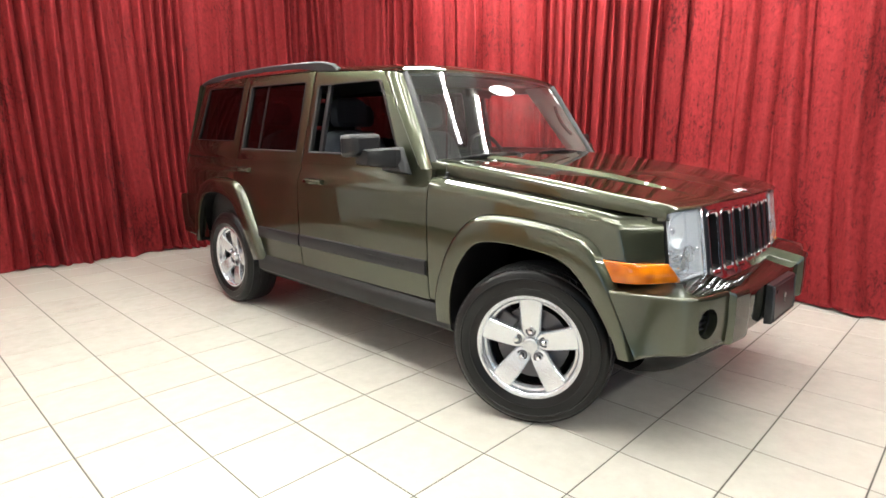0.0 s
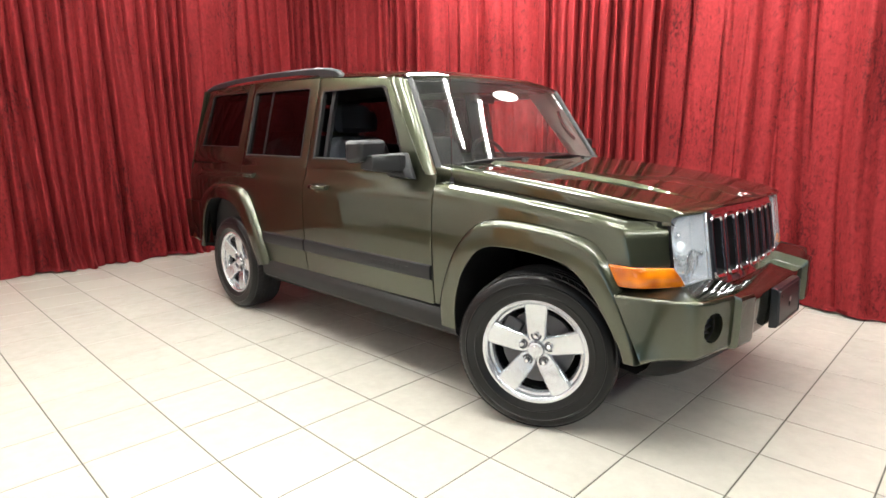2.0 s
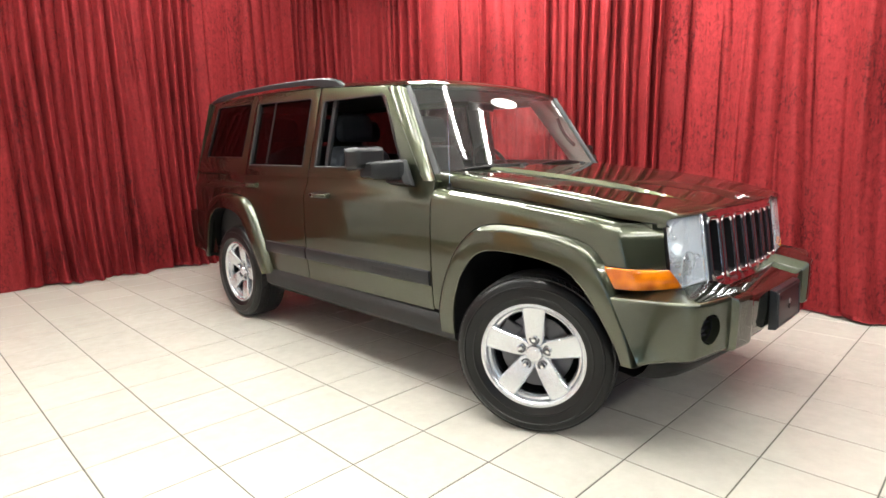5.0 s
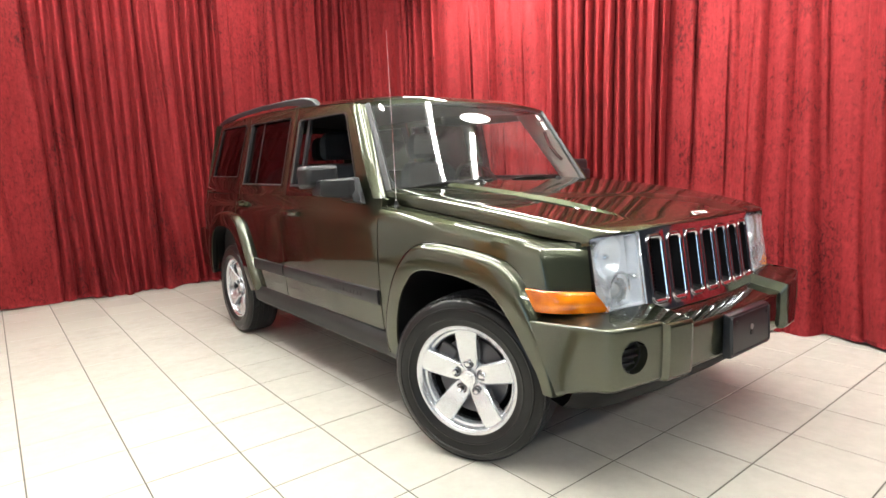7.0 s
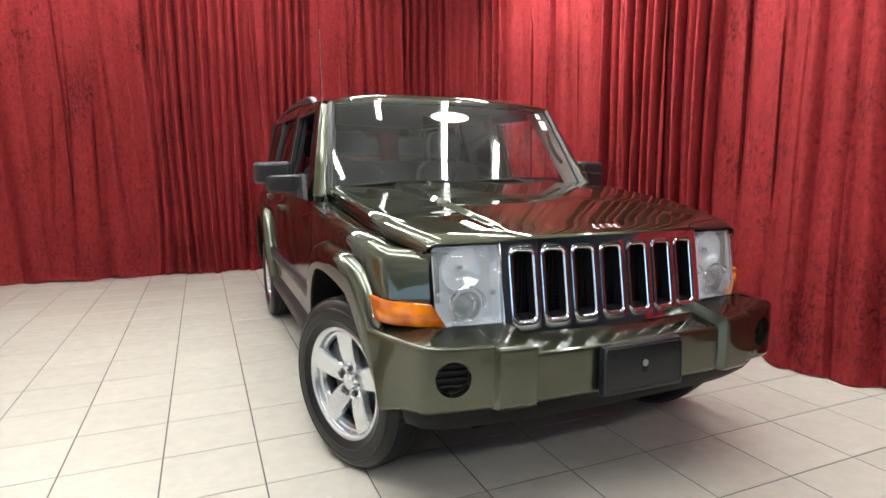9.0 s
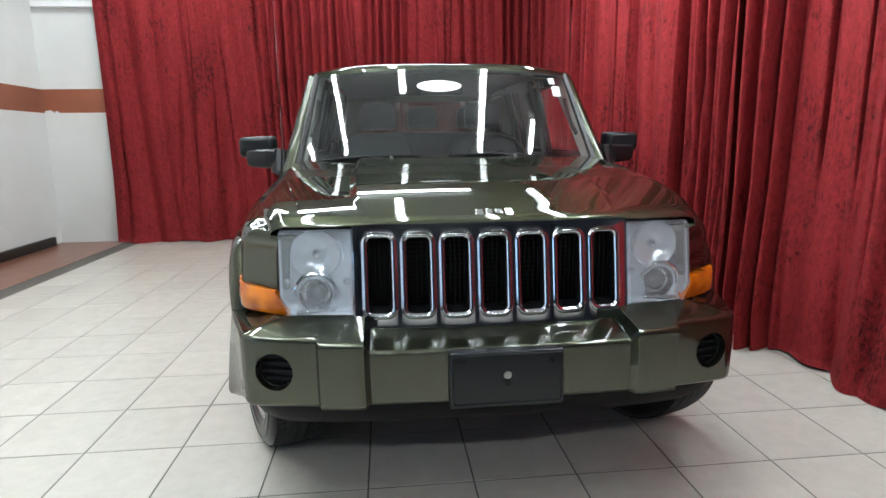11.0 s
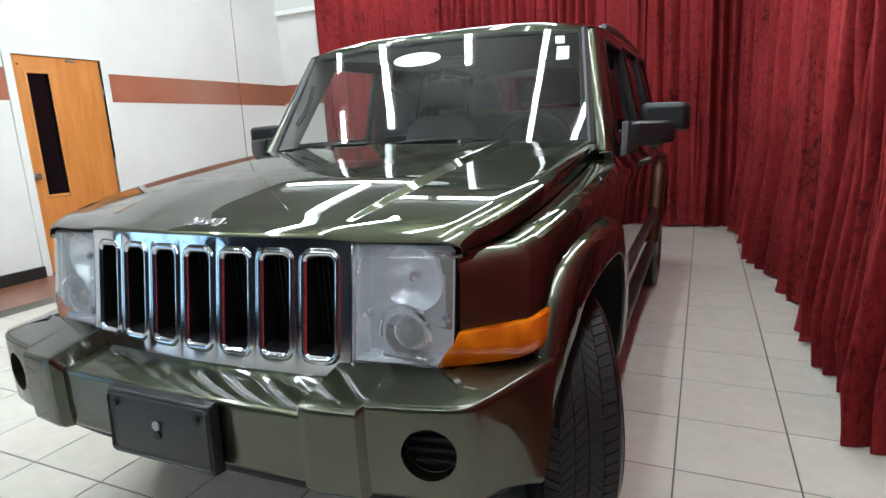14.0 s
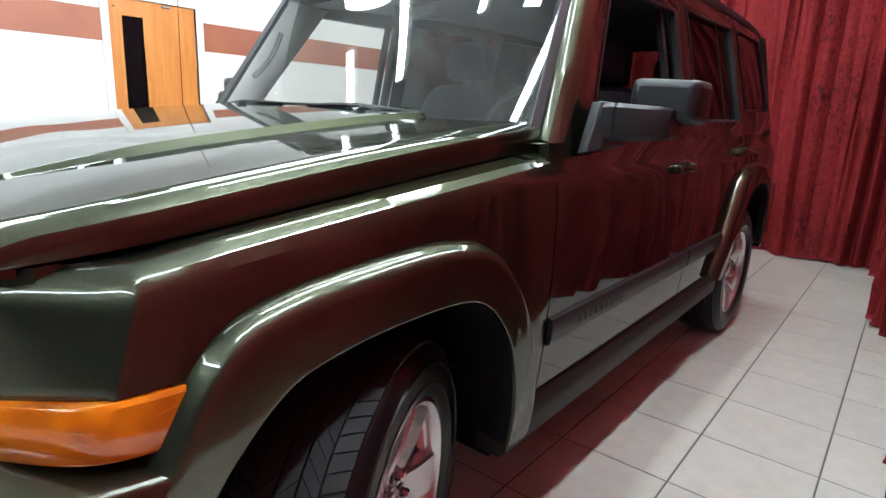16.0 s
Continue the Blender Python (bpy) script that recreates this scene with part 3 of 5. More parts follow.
def panel(bm, s, xs, bottom, top, rows=14, inset=0.0, turn_in=True):
    """A body skin between two heights, following the car's flank, with its edges turned in."""
    grid = []
    for x in xs:
        b, t = bottom(x), top(x)
        col = [(x, s * (half_width(x, z) - inset), z) for z in steps(b, t, rows)]
        if turn_in:
            col = [(x, col[0][1] - s * 0.03, col[0][2] + 0.004)] + col + [(x, col[-1][1] - s * 0.03, col[-1][2] - 0.004)]
        grid.append(col)
    if turn_in:
        first, last = grid[0], grid[-1]
        grid = [[(x + (0.003 if xs[1] > xs[0] else -0.003), y - s * 0.03, z) for x, y, z in first]] + grid + [[(x, y - s * 0.03, z) for x, y, z in last]]
    return add_loft(bm, grid)


shut_line = smooth_table([(-0.66, 1.062), (-0.3, 1.028), (0.0, 0.995), (0.25, 0.962), (0.40, 0.942), (0.48, 0.934)])
roof_edge = smooth_table([(-3.45, 1.655), (-3.3, 1.665), (-2.5, 1.665), (-2.0, 1.650), (-1.6, 1.630), (-1.15, 1.600), (-1.0, 1.585)])
hood_half = smooth_table([(-0.72, 0.782), (-0.3, 0.782), (0.0, 0.776), (0.2, 0.760), (0.32, 0.738), (0.42, 0.704), (0.50, 0.680)])
SEAM_F, SEAM_B, SEAM_C = -0.612, -1.762, -2.610


def fender(s):
    bm = bmesh.new()
    xs = steps(SEAM_F, -0.50, 3)[:-1] + steps(-0.50, 0.36, 41) + [0.375, 0.383, 0.391, 0.41, 0.43, 0.45, 0.463, 0.475]
    grid = []
    for x in xs:
        t = shut_line(x)
        low = max(arch_f(x), 0.455 if x < -0.3 else 0.0, float(np.interp(x, [0.25, 0.30, 0.475], [0.0, 0.785, 0.765])) if x > 0.26 else 0.0)
        h = half_width(x, t - 0.05)
        inner = min(hood_half(x) + 0.005, h - 0.012)
        col = [(x, s * (half_width(x, z)), z) for z in steps(low, t - 0.055, 12)]
        col += [(x, s * (h - 0.004), t - 0.034), (x, s * (h - 0.016), t - 0.016), (x, s * (h - 0.036), t - 0.004), (x, s * (inner + (h - inner) * 0.4 - 0.01), t), (x, s * inner, t + 0.001), (x, s * inner, t - 0.05)]
        col = [(x, col[0][1] - s * 0.03, col[0][2])] + col
        # the front corner is a facet that leans back towards the hood
        lean = float(np.interp(x, [0.22, 0.37, 0.40, 0.475], [0.0, 0.30, 0.30, 0.14]))
        grid.append([(px - lean * max(0.0, pz - 0.78), py, pz) for px, py, pz in col])
    grid.insert(0, [(x + 0.002, y - s * 0.03, z) for x, y, z in grid[0]])
    grid.append([(x - 0.01, y - s * 0.04, z) for x, y, z in grid[-1]])
    add_loft(bm, grid)
    part("fender", bm, PAINT, car, angle=22)


both(fender)


def window_shape(kind):
    """Corners of a side window in x and z, going round."""
    return {"front": [(-0.868, 1.145), (-1.094, 1.538), (-1.125, 1.552), (-1.690, 1.556), (-1.705, 1.545), (-1.705, 1.145)],
            "rear": [(-1.835, 1.150), (-1.835, 1.575), (-1.850, 1.585), (-2.535, 1.597), (-2.550, 1.585), (-2.560, 1.158)],
            "quarter": [(-2.690, 1.215), (-2.655, 1.590), (-2.670, 1.605), (-3.195, 1.615), (-3.215, 1.600), (-3.285, 1.225)]}[kind]


def ring_panel(bm, s, inner, outer, inset=0.0):
    """A frame between two outlines with equally many corners, bent to the flank."""
    rows = []
    for k in range(len(inner) + 1):
        i, o = inner[k % len(inner)], outer[k % len(outer)]
        row = []
        for f in steps(0, 1, 5):
            x, z = i[0] + (o[0] - i[0]) * f, i[1] + (o[1] - i[1]) * f
            row.append((x, s * (half_width(x, z) - inset), z))
        row = [(row[0][0], row[0][1] - s * 0.03, row[0][2])] + row
        rows.append(row)
    return add_loft(bm, rows)


def pane(bm, s, shape, inset, thick=0.004):
    cx, cz = sum(p[0] for p in shape) / len(shape), sum(p[1] for p in shape) / len(shape)
    ring = [(x, s * (half_width(x, z) - inset), z) for x, z in shape]
    mid = [(cx + (x - cx) * 0.5, s * (half_width(cx + (x - cx) * 0.5, cz + (z - cz) * 0.5) - inset), cz + (z - cz) * 0.5) for x, z in shape]
    add_loft(bm, [ring, mid], True)
    bm.faces.new(list(bm.verts)[-len(shape):])
    return bm


def window_trim(s, shape, parent, mat=SEAL, width=0.014):
    cx, cz = sum(p[0] for p in shape) / len(shape), sum(p[1] for p in shape) / len(shape)
    rows = []
    for k in range(len(shape) + 1):
        x, z = shape[k % len(shape)]
        d = Vector((cx - x, cz - z)).normalized() * width * 1.3
        y0, y1 = half_width(x, z), half_width(x + d[0], z + d[1])
        rows.append([(x, s * (y0 + 0.003), z), (x + d[0] * 0.5, s * (y0 + 0.004), z + d[1] * 0.5), (x + d[0], s * (y1 - 0.002), z + d[1]), (x + d[0], s * (y1 - 0.025), z + d[1])])
    part("window_trim", loft(rows), mat, parent)


def handle(s, x, z, parent):
    bm = bmesh.new()
    y = half_width(x, z)
    rows = []
    for k in range(9):
        f = k / 8
        px = x - 0.085 + 0.17 * f
        bow = 0.030 + 0.014 * math.sin(math.pi * f)
        h = 0.014 * (0.75 + 0.25 * math.sin(math.pi * f))
        rows.append([(px, s * (y + bow - 0.016), z - h), (px, s * (y + bow), z - h * 0.7), (px, s * (y + bow), z + h * 0.7), (px, s * (y + bow - 0.016), z + h)])
    add_loft(bm, rows, True, True)
    for px in (x - 0.078, x + 0.078):
        add_box(bm, px - 0.014, px + 0.014, min(s * (y - 0.01), s * (y + 0.024)), max(s * (y - 0.01), s * (y + 0.024)), z - 0.014, z + 0.014)
    part("handle", bm, PAINT, parent, "green painted pull handle", bevel=0.003)
    cup = bmesh.new()
    rows = [[(x + 0.095 * r * math.cos(a), s * (y + 0.002 + d), z + 0.024 * r * math.sin(a)) for a in steps(0, 2 * math.pi * 23 / 24, 23)] for r, d in ((1.0, 0.0), (0.86, 0.0015), (0.78, -0.0012))]
    add_loft(cup, rows, True)
    part("handle_cup", cup, SEAL, parent)


def front_door(s):
    bm = bmesh.new()
    xs = steps(SEAM_F - 0.006, -0.90, 6)[:-1] + steps(-0.90, SEAM_B + 0.004, 20)
    panel(bm, s, xs, lambda x: 0.445, lambda x: 1.088 if x > -0.9 else 1.09, 18)
    w = window_shape("front")
    outer = [(-0.705, 1.088), (-1.095, 1.590), (-1.13, roof_edge(-1.13) - 0.004), (-1.74, roof_edge(-1.74) - 0.004), (SEAM_B + 0.004, roof_edge(-1.74) - 0.004), (SEAM_B + 0.004, 1.088)]
    ring_panel(bm, s, w, outer)
    door = part("front_door", bm, PAINT, car)
    # the glass is wound down: only its upper edge shows above the sill
    g = pane(bmesh.new(), s, [(-0.915, 1.10), (-0.925, 1.152), (-0.95, 1.156), (-1.68, 1.158), (-1.70, 1.155), (-1.70, 1.10)], 0.026)
    part("window_glass", g, DOOR_GLASS, door, "clear side glass wound down").visible_shadow = False
    window_trim(s, w, door, TRIM_RUBBER, 0.016)
    handle(s, -1.575, 0.985, door)
    frame_bar = bmesh.new()
    x = -1.62
    add_loft(frame_bar, [[(x + dx, s * (half_width(x, z) - 0.03), z) for dx in (-0.016, 0.016)] + [(x + dx, s * (half_width(x, z) - 0.05), z) for dx in (0.016, -0.016)] for z in (1.14, 1.35, 1.55)], True, True)
    part("window_guide", frame_bar, GREY_PLASTIC, door)
    strip = bmesh.new()
    xs2 = steps(-0.625, -1.755, 20)
    add_loft(strip, [[(x, s * (half_width(x, z) + d), z) for z, d in ((0.568, 0.0), (0.572, 0.010), (0.585, 0.014), (0.628, 0.014), (0.642, 0.010), (0.647, 0.0))] for x in xs2], False)
    for x in (xs2[0], xs2[-1]):
        strip.faces.new([strip.verts.new((x, s * (half_width(x, z) + d), z)) for z, d in ((0.568, 0.0), (0.572, 0.010), (0.585, 0.014), (0.628, 0.014), (0.642, 0.010), (0.647, 0.0))])
    strip_ob = part("door_moulding", strip, GREY_PLASTIC, door, "grey textured plastic strip")
    bars = bmesh.new()
    for k in range(9):
        x = -0.78 - 0.036 * k
        y = half_width(x, 0.606) + 0.014
        add_box(bars, x - 0.024, x, min(s * y, s * (y + 0.002)), max(s * y, s * (y + 0.002)), 0.596, 0.618)
    part("lettering", bars, GREY_PLASTIC, strip_ob, "raised grey bars in place of lettering")


both(front_door)


def rear_door(s):
    bm = bmesh.new()
    xs = steps(SEAM_B - 0.004, -2.20, 10)[:-1] + steps(-2.20, SEAM_C + 0.003, 16)
    panel(bm, s, xs, lambda x: max(0.445, arch_r(x)), lambda x: 1.09, 18)
    w = window_shape("rear")
    outer = [(SEAM_B - 0.004, 1.088), (SEAM_B - 0.004, roof_edge(-1.8) - 0.004), (-1.85, roof_edge(-1.85) - 0.004), (-2.55, roof_edge(-2.55) - 0.004), (SEAM_C + 0.003, roof_edge(-2.6) - 0.004), (SEAM_C + 0.003, 1.088)]
    ring_panel(bm, s, w, outer)
    door = part("rear_door", bm, PAINT, car)
    part("window_glass", pane(bmesh.new(), s, w, 0.020), TINT, door, "dark tinted side glass").visible_shadow = False
    window_trim(s, w, door, TRIM_RUBBER, 0.012)
    bar = bmesh.new()
    add_loft(bar, [[(x + dx, s * (half_width(x, z) - 0.016 + dy), z) for dx, dy in ((-0.013, 0), (0.013, 0), (0.013, -0.012), (-0.013, -0.012))] for x, z in ((-2.345, 1.155), (-2.325, 1.59))], True, True)
    part("window_divider", bar, SEAL, door)
    handle(s, -2.480, 1.022, door)
    strip = bmesh.new()
    sec = ((0.568, 0.0), (0.572, 0.010), (0.585, 0.014), (0.628, 0.014), (0.642, 0.010), (0.647, 0.0))
    xs2 = steps(-1.768, -2.27, 10)
    add_loft(strip, [[(x, s * (half_width(x, z) + d), z) for z, d in sec] for x in xs2])
    for x in (xs2[0], xs2[-1]):
        strip.faces.new([strip.verts.new((x, s * (half_width(x, z) + d), z)) for z, d in sec])
    part("door_moulding", strip, GREY_PLASTIC, door, "grey textured plastic strip")


both(rear_door)


def quarter_panel(s):
    bm = bmesh.new()
    xs = steps(SEAM_C - 0.003, -3.30, 26) + [-3.38, -3.44, -3.48, -3.51, -3.53]
    panel(bm, s, xs, lambda x: max(0.56 if x < -3.1 else 0.5, arch_r(x)), lambda x: 1.09, 16)
    w = window_shape("quarter")
    outer = [(SEAM_C - 0.003, 1.088), (SEAM_C - 0.003, roof_edge(-2.65) - 0.004), (-2.68, roof_edge(-2.68) - 0.004), (-3.25, roof_edge(-3.25) - 0.004), (-3.37, roof_edge(-3.37) - 0.006), (-3.53, 1.088)]
    ring_panel(bm, s, w, outer)
    q = part("quarter_panel", bm, PAINT, car)
    part("window_glass", pane(bmesh.new(), s, w, 0.008), TINT, q, "dark tinted quarter glass").visible_shadow = False
    window_trim(s, w, q, SEAL, 0.006)


both(quarter_panel)


def flare(s, axle, inner, outer):
    a, b = smooth_line(inner, 5), smooth_line(outer, 5)
    rows = []
    for (ix, iz), (ox, oz) in zip(a, b):
        row = []
        for f, out in ((1.0, -0.004), (0.98, 0.014), (0.90, 0.033), (0.80, 0.043), (0.70, 0.046), (0.45, 0.047), (0.04, 0.046), (0.0, 0.044)):
            x, z = axle + ix + (ox - ix) * f, iz + (oz - iz) * f
            base = min(half_width(x, z), 0.892) if axle > -1 else half_width(x, z)
            base = max(base, 0.80)
            row.append((x, s * (base + out), z))
        x, z = axle + ix, iz
        row.append((x, s * (abs(row[-1][1]) - 0.008), z + 0.001))
        rows.append(row)
    bm = loft(rows)
    for r in (rows[0], rows[-1]):
        bm.faces.new([bm.verts.new(p) for p in r])
    ob = part("wheel_arch_flare", bm, PAINT, car, crisp=True)
    liner = bmesh.new()
    add_loft(liner, [[(axle + ix, s * (abs(r[-1][1]) - 0.002), iz + 0.0015), (axle + ix * 1.02, s * 0.50, iz + 0.03)] for (ix, iz), r in zip(a, rows)])
    pts = [(axle + ix * 1.02, s * 0.50, iz + 0.03) for ix, iz in a]
    liner.faces.new([liner.verts.new(p) for p in pts])
    part("arch_liner", liner, DARK, ob, "black wheel arch liner")


for s in (-1, 1):
    flare(s, AXLE_F, OPEN_F, RIM_F)
    flare(s, AXLE_R, OPEN_R, RIM_R)


def sill(s):
    sec = ((0.80, 0.315), (0.872, 0.315), (0.892, 0.335), (0.898, 0.385), (0.892, 0.412), (0.872, 0.432), (0.80, 0.440))
    xs = steps(-0.455, -2.30, 12)
    rows = [[(x, s * y, z + 0.012 * (x + 0.45) / -1.85) for y, z in sec] for x in xs]
    part("side_sill", loft(rows, True, True), SILL_PLASTIC, car, "dark grey plastic sill")


both(sill)

# ---- hood ----
hood_curve = np.polyfit([-0.72, -0.60, -0.30, 0.0, 0.25, 0.40, 0.48, 0.53, 0.56], [1.142, 1.135, 1.114, 1.084, 1.050, 1.024, 1.006, 0.994, 0.986], 4)


def hood_mid(x):
    return float(np.polyval(hood_curve, x))


def hood_front(y):
    a = abs(y)
    return 0.560 - 0.075 * (a / 0.66) ** 2 - (max(0.0, a - 0.62) / 0.15) ** 2 * 0.07


def hood_z(x, y):
    a = abs(y)
    w = hood_half(x)
    crown = min(0.026, max(0.006, 0.006 + 0.020 * (x + 0.6) / 1.0))
    z = hood_mid(x) - crown * (a / 0.72) ** 2
    # raised middle with a crisp step on either side
    t = min(1.0, max(0.0, (0.604 - a / w) / 0.030))
    fade = min(1.0, max(0.0, (0.47 - x) / 0.30))
    z += 0.015 * t * fade
    r = max(0.0, a - (w - 0.045)) / 0.045
    return z - 0.015 * r * r


def hood_back(f):
    return -0.545 - 0.120 * f * f - 0.075 * min(1.0, max(0.0, (abs(f) - 0.80) / 0.15))


def build_hood():
    fs = [0.0, 0.08, 0.16, 0.24, 0.32, 0.40, 0.48, 0.54, 0.570, 0.574, 0.577, 0.600, 0.604, 0.608, 0.64, 0.72, 0.78, 0.84, 0.89, 0.92, 0.945, 0.965, 0.985, 1.0]
    fs = [-f for f in fs[:0:-1]] + fs
    us = steps(0, 0.86, 30) + [0.90, 0.93, 0.955, 0.975, 0.99, 1.0]
    grid = []
    for f in fs:
        back, front = hood_back(f), hood_front(f * 0.68)
        at = lambda x: f * hood_half(x)
        col = [(back + 0.004, at(back), hood_z(back, at(back)) - 0.04)]
        for u in us:
            x = back + (front - back) * u
            lip = max(0.0, u - 0.95) / 0.05
            drop = 0.002 + 0.008 * min(1.0, max(0.0, (abs(f) - 0.55) / 0.15))
            col.append((x, at(x), hood_z(x, at(x)) - drop * lip ** 2))
        y = at(front)
        z = hood_z(front, y) - drop
        col += [(front + 0.004, y, z - 0.004), (front + 0.003, y, z - 0.009), (front - 0.03, y, z - 0.012)]
        grid.append(col)
    for end, s in ((0, -1), (-1, 1)):
        edge = grid[end]
        inner = []
        for d_y, d_z in ((0.004, -0.010), (0.004, -0.022)):
            inner.append([(x, y + s * d_y, z + d_z) for x, y, z in edge])
        inner.append([(x, y + s * 0.002, min(z - 0.020, shut_line(x) + 0.004)) for x, y, z in edge])
        inner.append([(x, y - s * 0.03, min(z - 0.028, shut_line(x) + 0.002)) for x, y, z in edge])
        grid = inner[::-1] + grid if end == 0 else grid + inner
    hood = part("hood", loft(grid), PAINT, car, angle=24)
    letters = bmesh.new()
    for k, (w, h) in enumerate(((0.024, 0.034), (0.022, 0.024), (0.022, 0.024), (0.026, 0.030))):
        y = 0.052 - 0.031 * k
        x0 = hood_front(y) - 0.055
        m = Matrix.Translation((x0, y, hood_z(x0, y) - 0.0)) @ Matrix.Rotation(radians(28), 4, "Y")
        add_box(letters, -0.008, h - 0.008, -w / 2, w / 2, 0.0, 0.006, m)
    part("badge", letters, CHROME, hood, "small chrome badge", bevel=0.003)
    for y in (-0.30, 0.30):
        x0 = -0.50
        m = Matrix.Translation((x0, y, hood_z(x0, y)))
        n = bmesh.new()
        add_loft(n, [[(-0.018, -0.008, 0), (0.018, -0.010, 0), (0.018, 0.010, 0), (-0.018, 0.008, 0)], [(-0.016, -0.006, 0.012), (0.006, -0.006, 0.010), (0.006, 0.006, 0.010), (-0.016, 0.006, 0.012)]], True, True)
        for v in n.verts:
            v.co = m @ v.co
        part("washer_nozzle", n, BLACK_PLASTIC, hood, "black washer nozzle")


build_hood()

# ---- windscreen, cowl, roof ----
WS_SLOPE = -0.697


def ws_bow(y):
    return 0.10 * y * y + 0.16 * y ** 4


def ws_x(y, z):
    return -0.694 + ws_bow(0.755) - ws_bow(y) + (z - 1.137) * WS_SLOPE


def ws_half(z):
    return 0.757 + (z - 1.137) / 0.439 * (0.680 - 0.757)


def ws_top(y):
    return 1.604 - 0.028 * (y / 0.68) ** 2


def ws_low(y):
    return 1.112 - 0.012 * (y / 0.75) ** 2


def ws_point(f, g, off=0.0):
    """f from -1 to 1 across, g from 0 to 1 up; off: out of the glass."""
    z = ws_low(f * 0.75) + (ws_top(f * 0.68) - ws_low(f * 0.75)) * g
    y = f * ws_half(z)
    return (ws_x(y, z) + off * 0.82, y, z + off * 0.57)


def build_windscreen():
    fs, gs = steps(-1, 1, 24), steps(0, 1, 12)
    screen = part("windscreen", loft([[ws_point(f, g) for g in gs] for f in fs]), GLASS, car, "clear raked windscreen")
    screen.visible_shadow = False
    band = bmesh.new()
    path = [(-1, g) for g in steps(0, 1, 10)] + [(f, 1) for f in steps(-1, 1, 16)[1:]] + [(1, g) for g in steps(1, 0, 10)[1:]] + [(f, 0) for f in steps(1, -1, 16)[1:]]
    rows = []
    for f, g in path:
        rows.append([ws_point(f, g, -0.003), ws_point(f * 0.972, 0.040 + g * 0.93, -0.003)])
    add_loft(band, rows)
    part("windscreen_border", band, SEAL, screen, "black printed border")
    for s in (-1, 1):
        rows = []
        for g in steps(-0.02, 1.0, 10):
            p, q = Vector(ws_point(s, g, 0.004)), Vector(ws_point(s, g, 0.004))
            q.y += s * 0.014
            q.x -= 0.012
            rows.append([p - Vector((0.0, s * 0.008, 0)), p + Vector((0.010, s * 0.004, 0.007)), q + Vector((0.006, 0, 0.004)), q + Vector((-0.012, s * 0.004, 0))])
        part("pillar_trim", loft(rows), PILLAR_GREY, screen, "grey plastic pillar strip")
    # stickers behind the glass
    oval = bmesh.new()
    ring = []
    cz, cy = 1.508, -0.034
    for r in (1.0, 0.6, 0.25):
        ring.append([(ws_x(cy + 0.118 * r * math.cos(a), cz + 0.031 * r * math.sin(a)) + 0.0025, cy + 0.118 * r * math.cos(a), cz + 0.031 * r * math.sin(a)) for a in steps(0, 2 * math.pi * 31 / 32, 31)])
    add_loft(oval, ring, True)
    oval.faces.new(list(oval.verts)[-32:])
    st = part("dealer_sticker", oval, WHITE_STICKER, screen, "white oval sticker with grey marks")
    marks = bmesh.new()
    for k, (y, w, h) in enumerate(((-0.072, 0.034, 0.022), (-0.036, 0.020, 0.016), (-0.012, 0.016, 0.018), (0.012, 0.018, 0.016), (0.036, 0.016, 0.018), (0.060, 0.020, 0.016))):
        pts = [(cy - y + a * w / 2, cz + 0.004 + b * h / 2) for a, b in ((-1, -1), (-0.6, -1), (0.1, 1), (-0.3, 1))]
        marks.faces.new([marks.verts.new((ws_x(p, q) + 0.004, p, q)) for p, q in pts])
    for p0, p1, q in ((-0.09, 0.0, 1.488), (-0.075, 0.045, 1.528)):
        marks.faces.new([marks.verts.new((ws_x(p, z) + 0.004, p, z)) for p, z in ((p0, q), (p1, q), (p1, q + 0.0035), (p0, q + 0.0035))])
    part("print", marks, GREY_PRINT, st)
    for y0, z0, w, h in ((0.578, 1.520, 0.036, 0.034), (0.590, 1.452, 0.050, 0.056)):
        bm = bmesh.new()
        bm.faces.new([bm.verts.new((ws_x(y, z) - 0.003, y, z)) for y, z in ((y0, z0), (y0 + w, z0), (y0 + w - 0.004, z0 + h), (y0 - 0.004, z0 + h))])
        part("service_sticker", bm, WHITE_STICKER, screen, "small white sticker")
    cowl = bmesh.new()
    rows = []
    for f in steps(-0.88, 0.88, 20):
        y = f * 0.76
        x0 = hood_back(f)
        p = ws_point(f, 0.0)
        rows.append([(x0 + 0.02, y, hood_z(x0, y) - 0.035), (x0 - 0.02, y, hood_z(x0, y) - 0.028), (p[0] + 0.015, p[1], p[2] - 0.004), (p[0] - 0.004, p[1], p[2] + 0.004), (p[0] - 0.05, p[1], p[2] - 0.03)])
    add_loft(cowl, rows)
    part("cowl", cowl, BLACK_PLASTIC, car, "black plastic cowl panel")

    def wiper(y_pivot, y0, y1, g0, g1):
        bm = bmesh.new()
        a, b = Vector(ws_point(y0 / 0.75, g0, 0.022)), Vector(ws_point(y1 / 0.75, g1, 0.022))
        m = a.lerp(b, 0.5) + Vector((0.012, 0, 0.010))
        piv = Vector(ws_point(y_pivot / 0.75, -0.02, 0.014))
        add_tube(bm, [a, a.lerp(b, 0.25) + Vector((0.006, 0, 0.006)), m, a.lerp(b, 0.75) + Vector((0.006, 0, 0.006)), b], [0.004, 0.007, 0.009, 0.007, 0.004], 6)
        w = part("wiper", bm, SEAL, car, "black wiper lying on the windscreen")
        arm = bmesh.new()
        add_tube(arm, [piv, piv.lerp(m, 0.3) + Vector((0.012, 0, 0.01)), m], [0.010, 0.007, 0.005], 6)
        part("wiper_arm", arm, BLACK_PLASTIC, w)
        blade = bmesh.new()
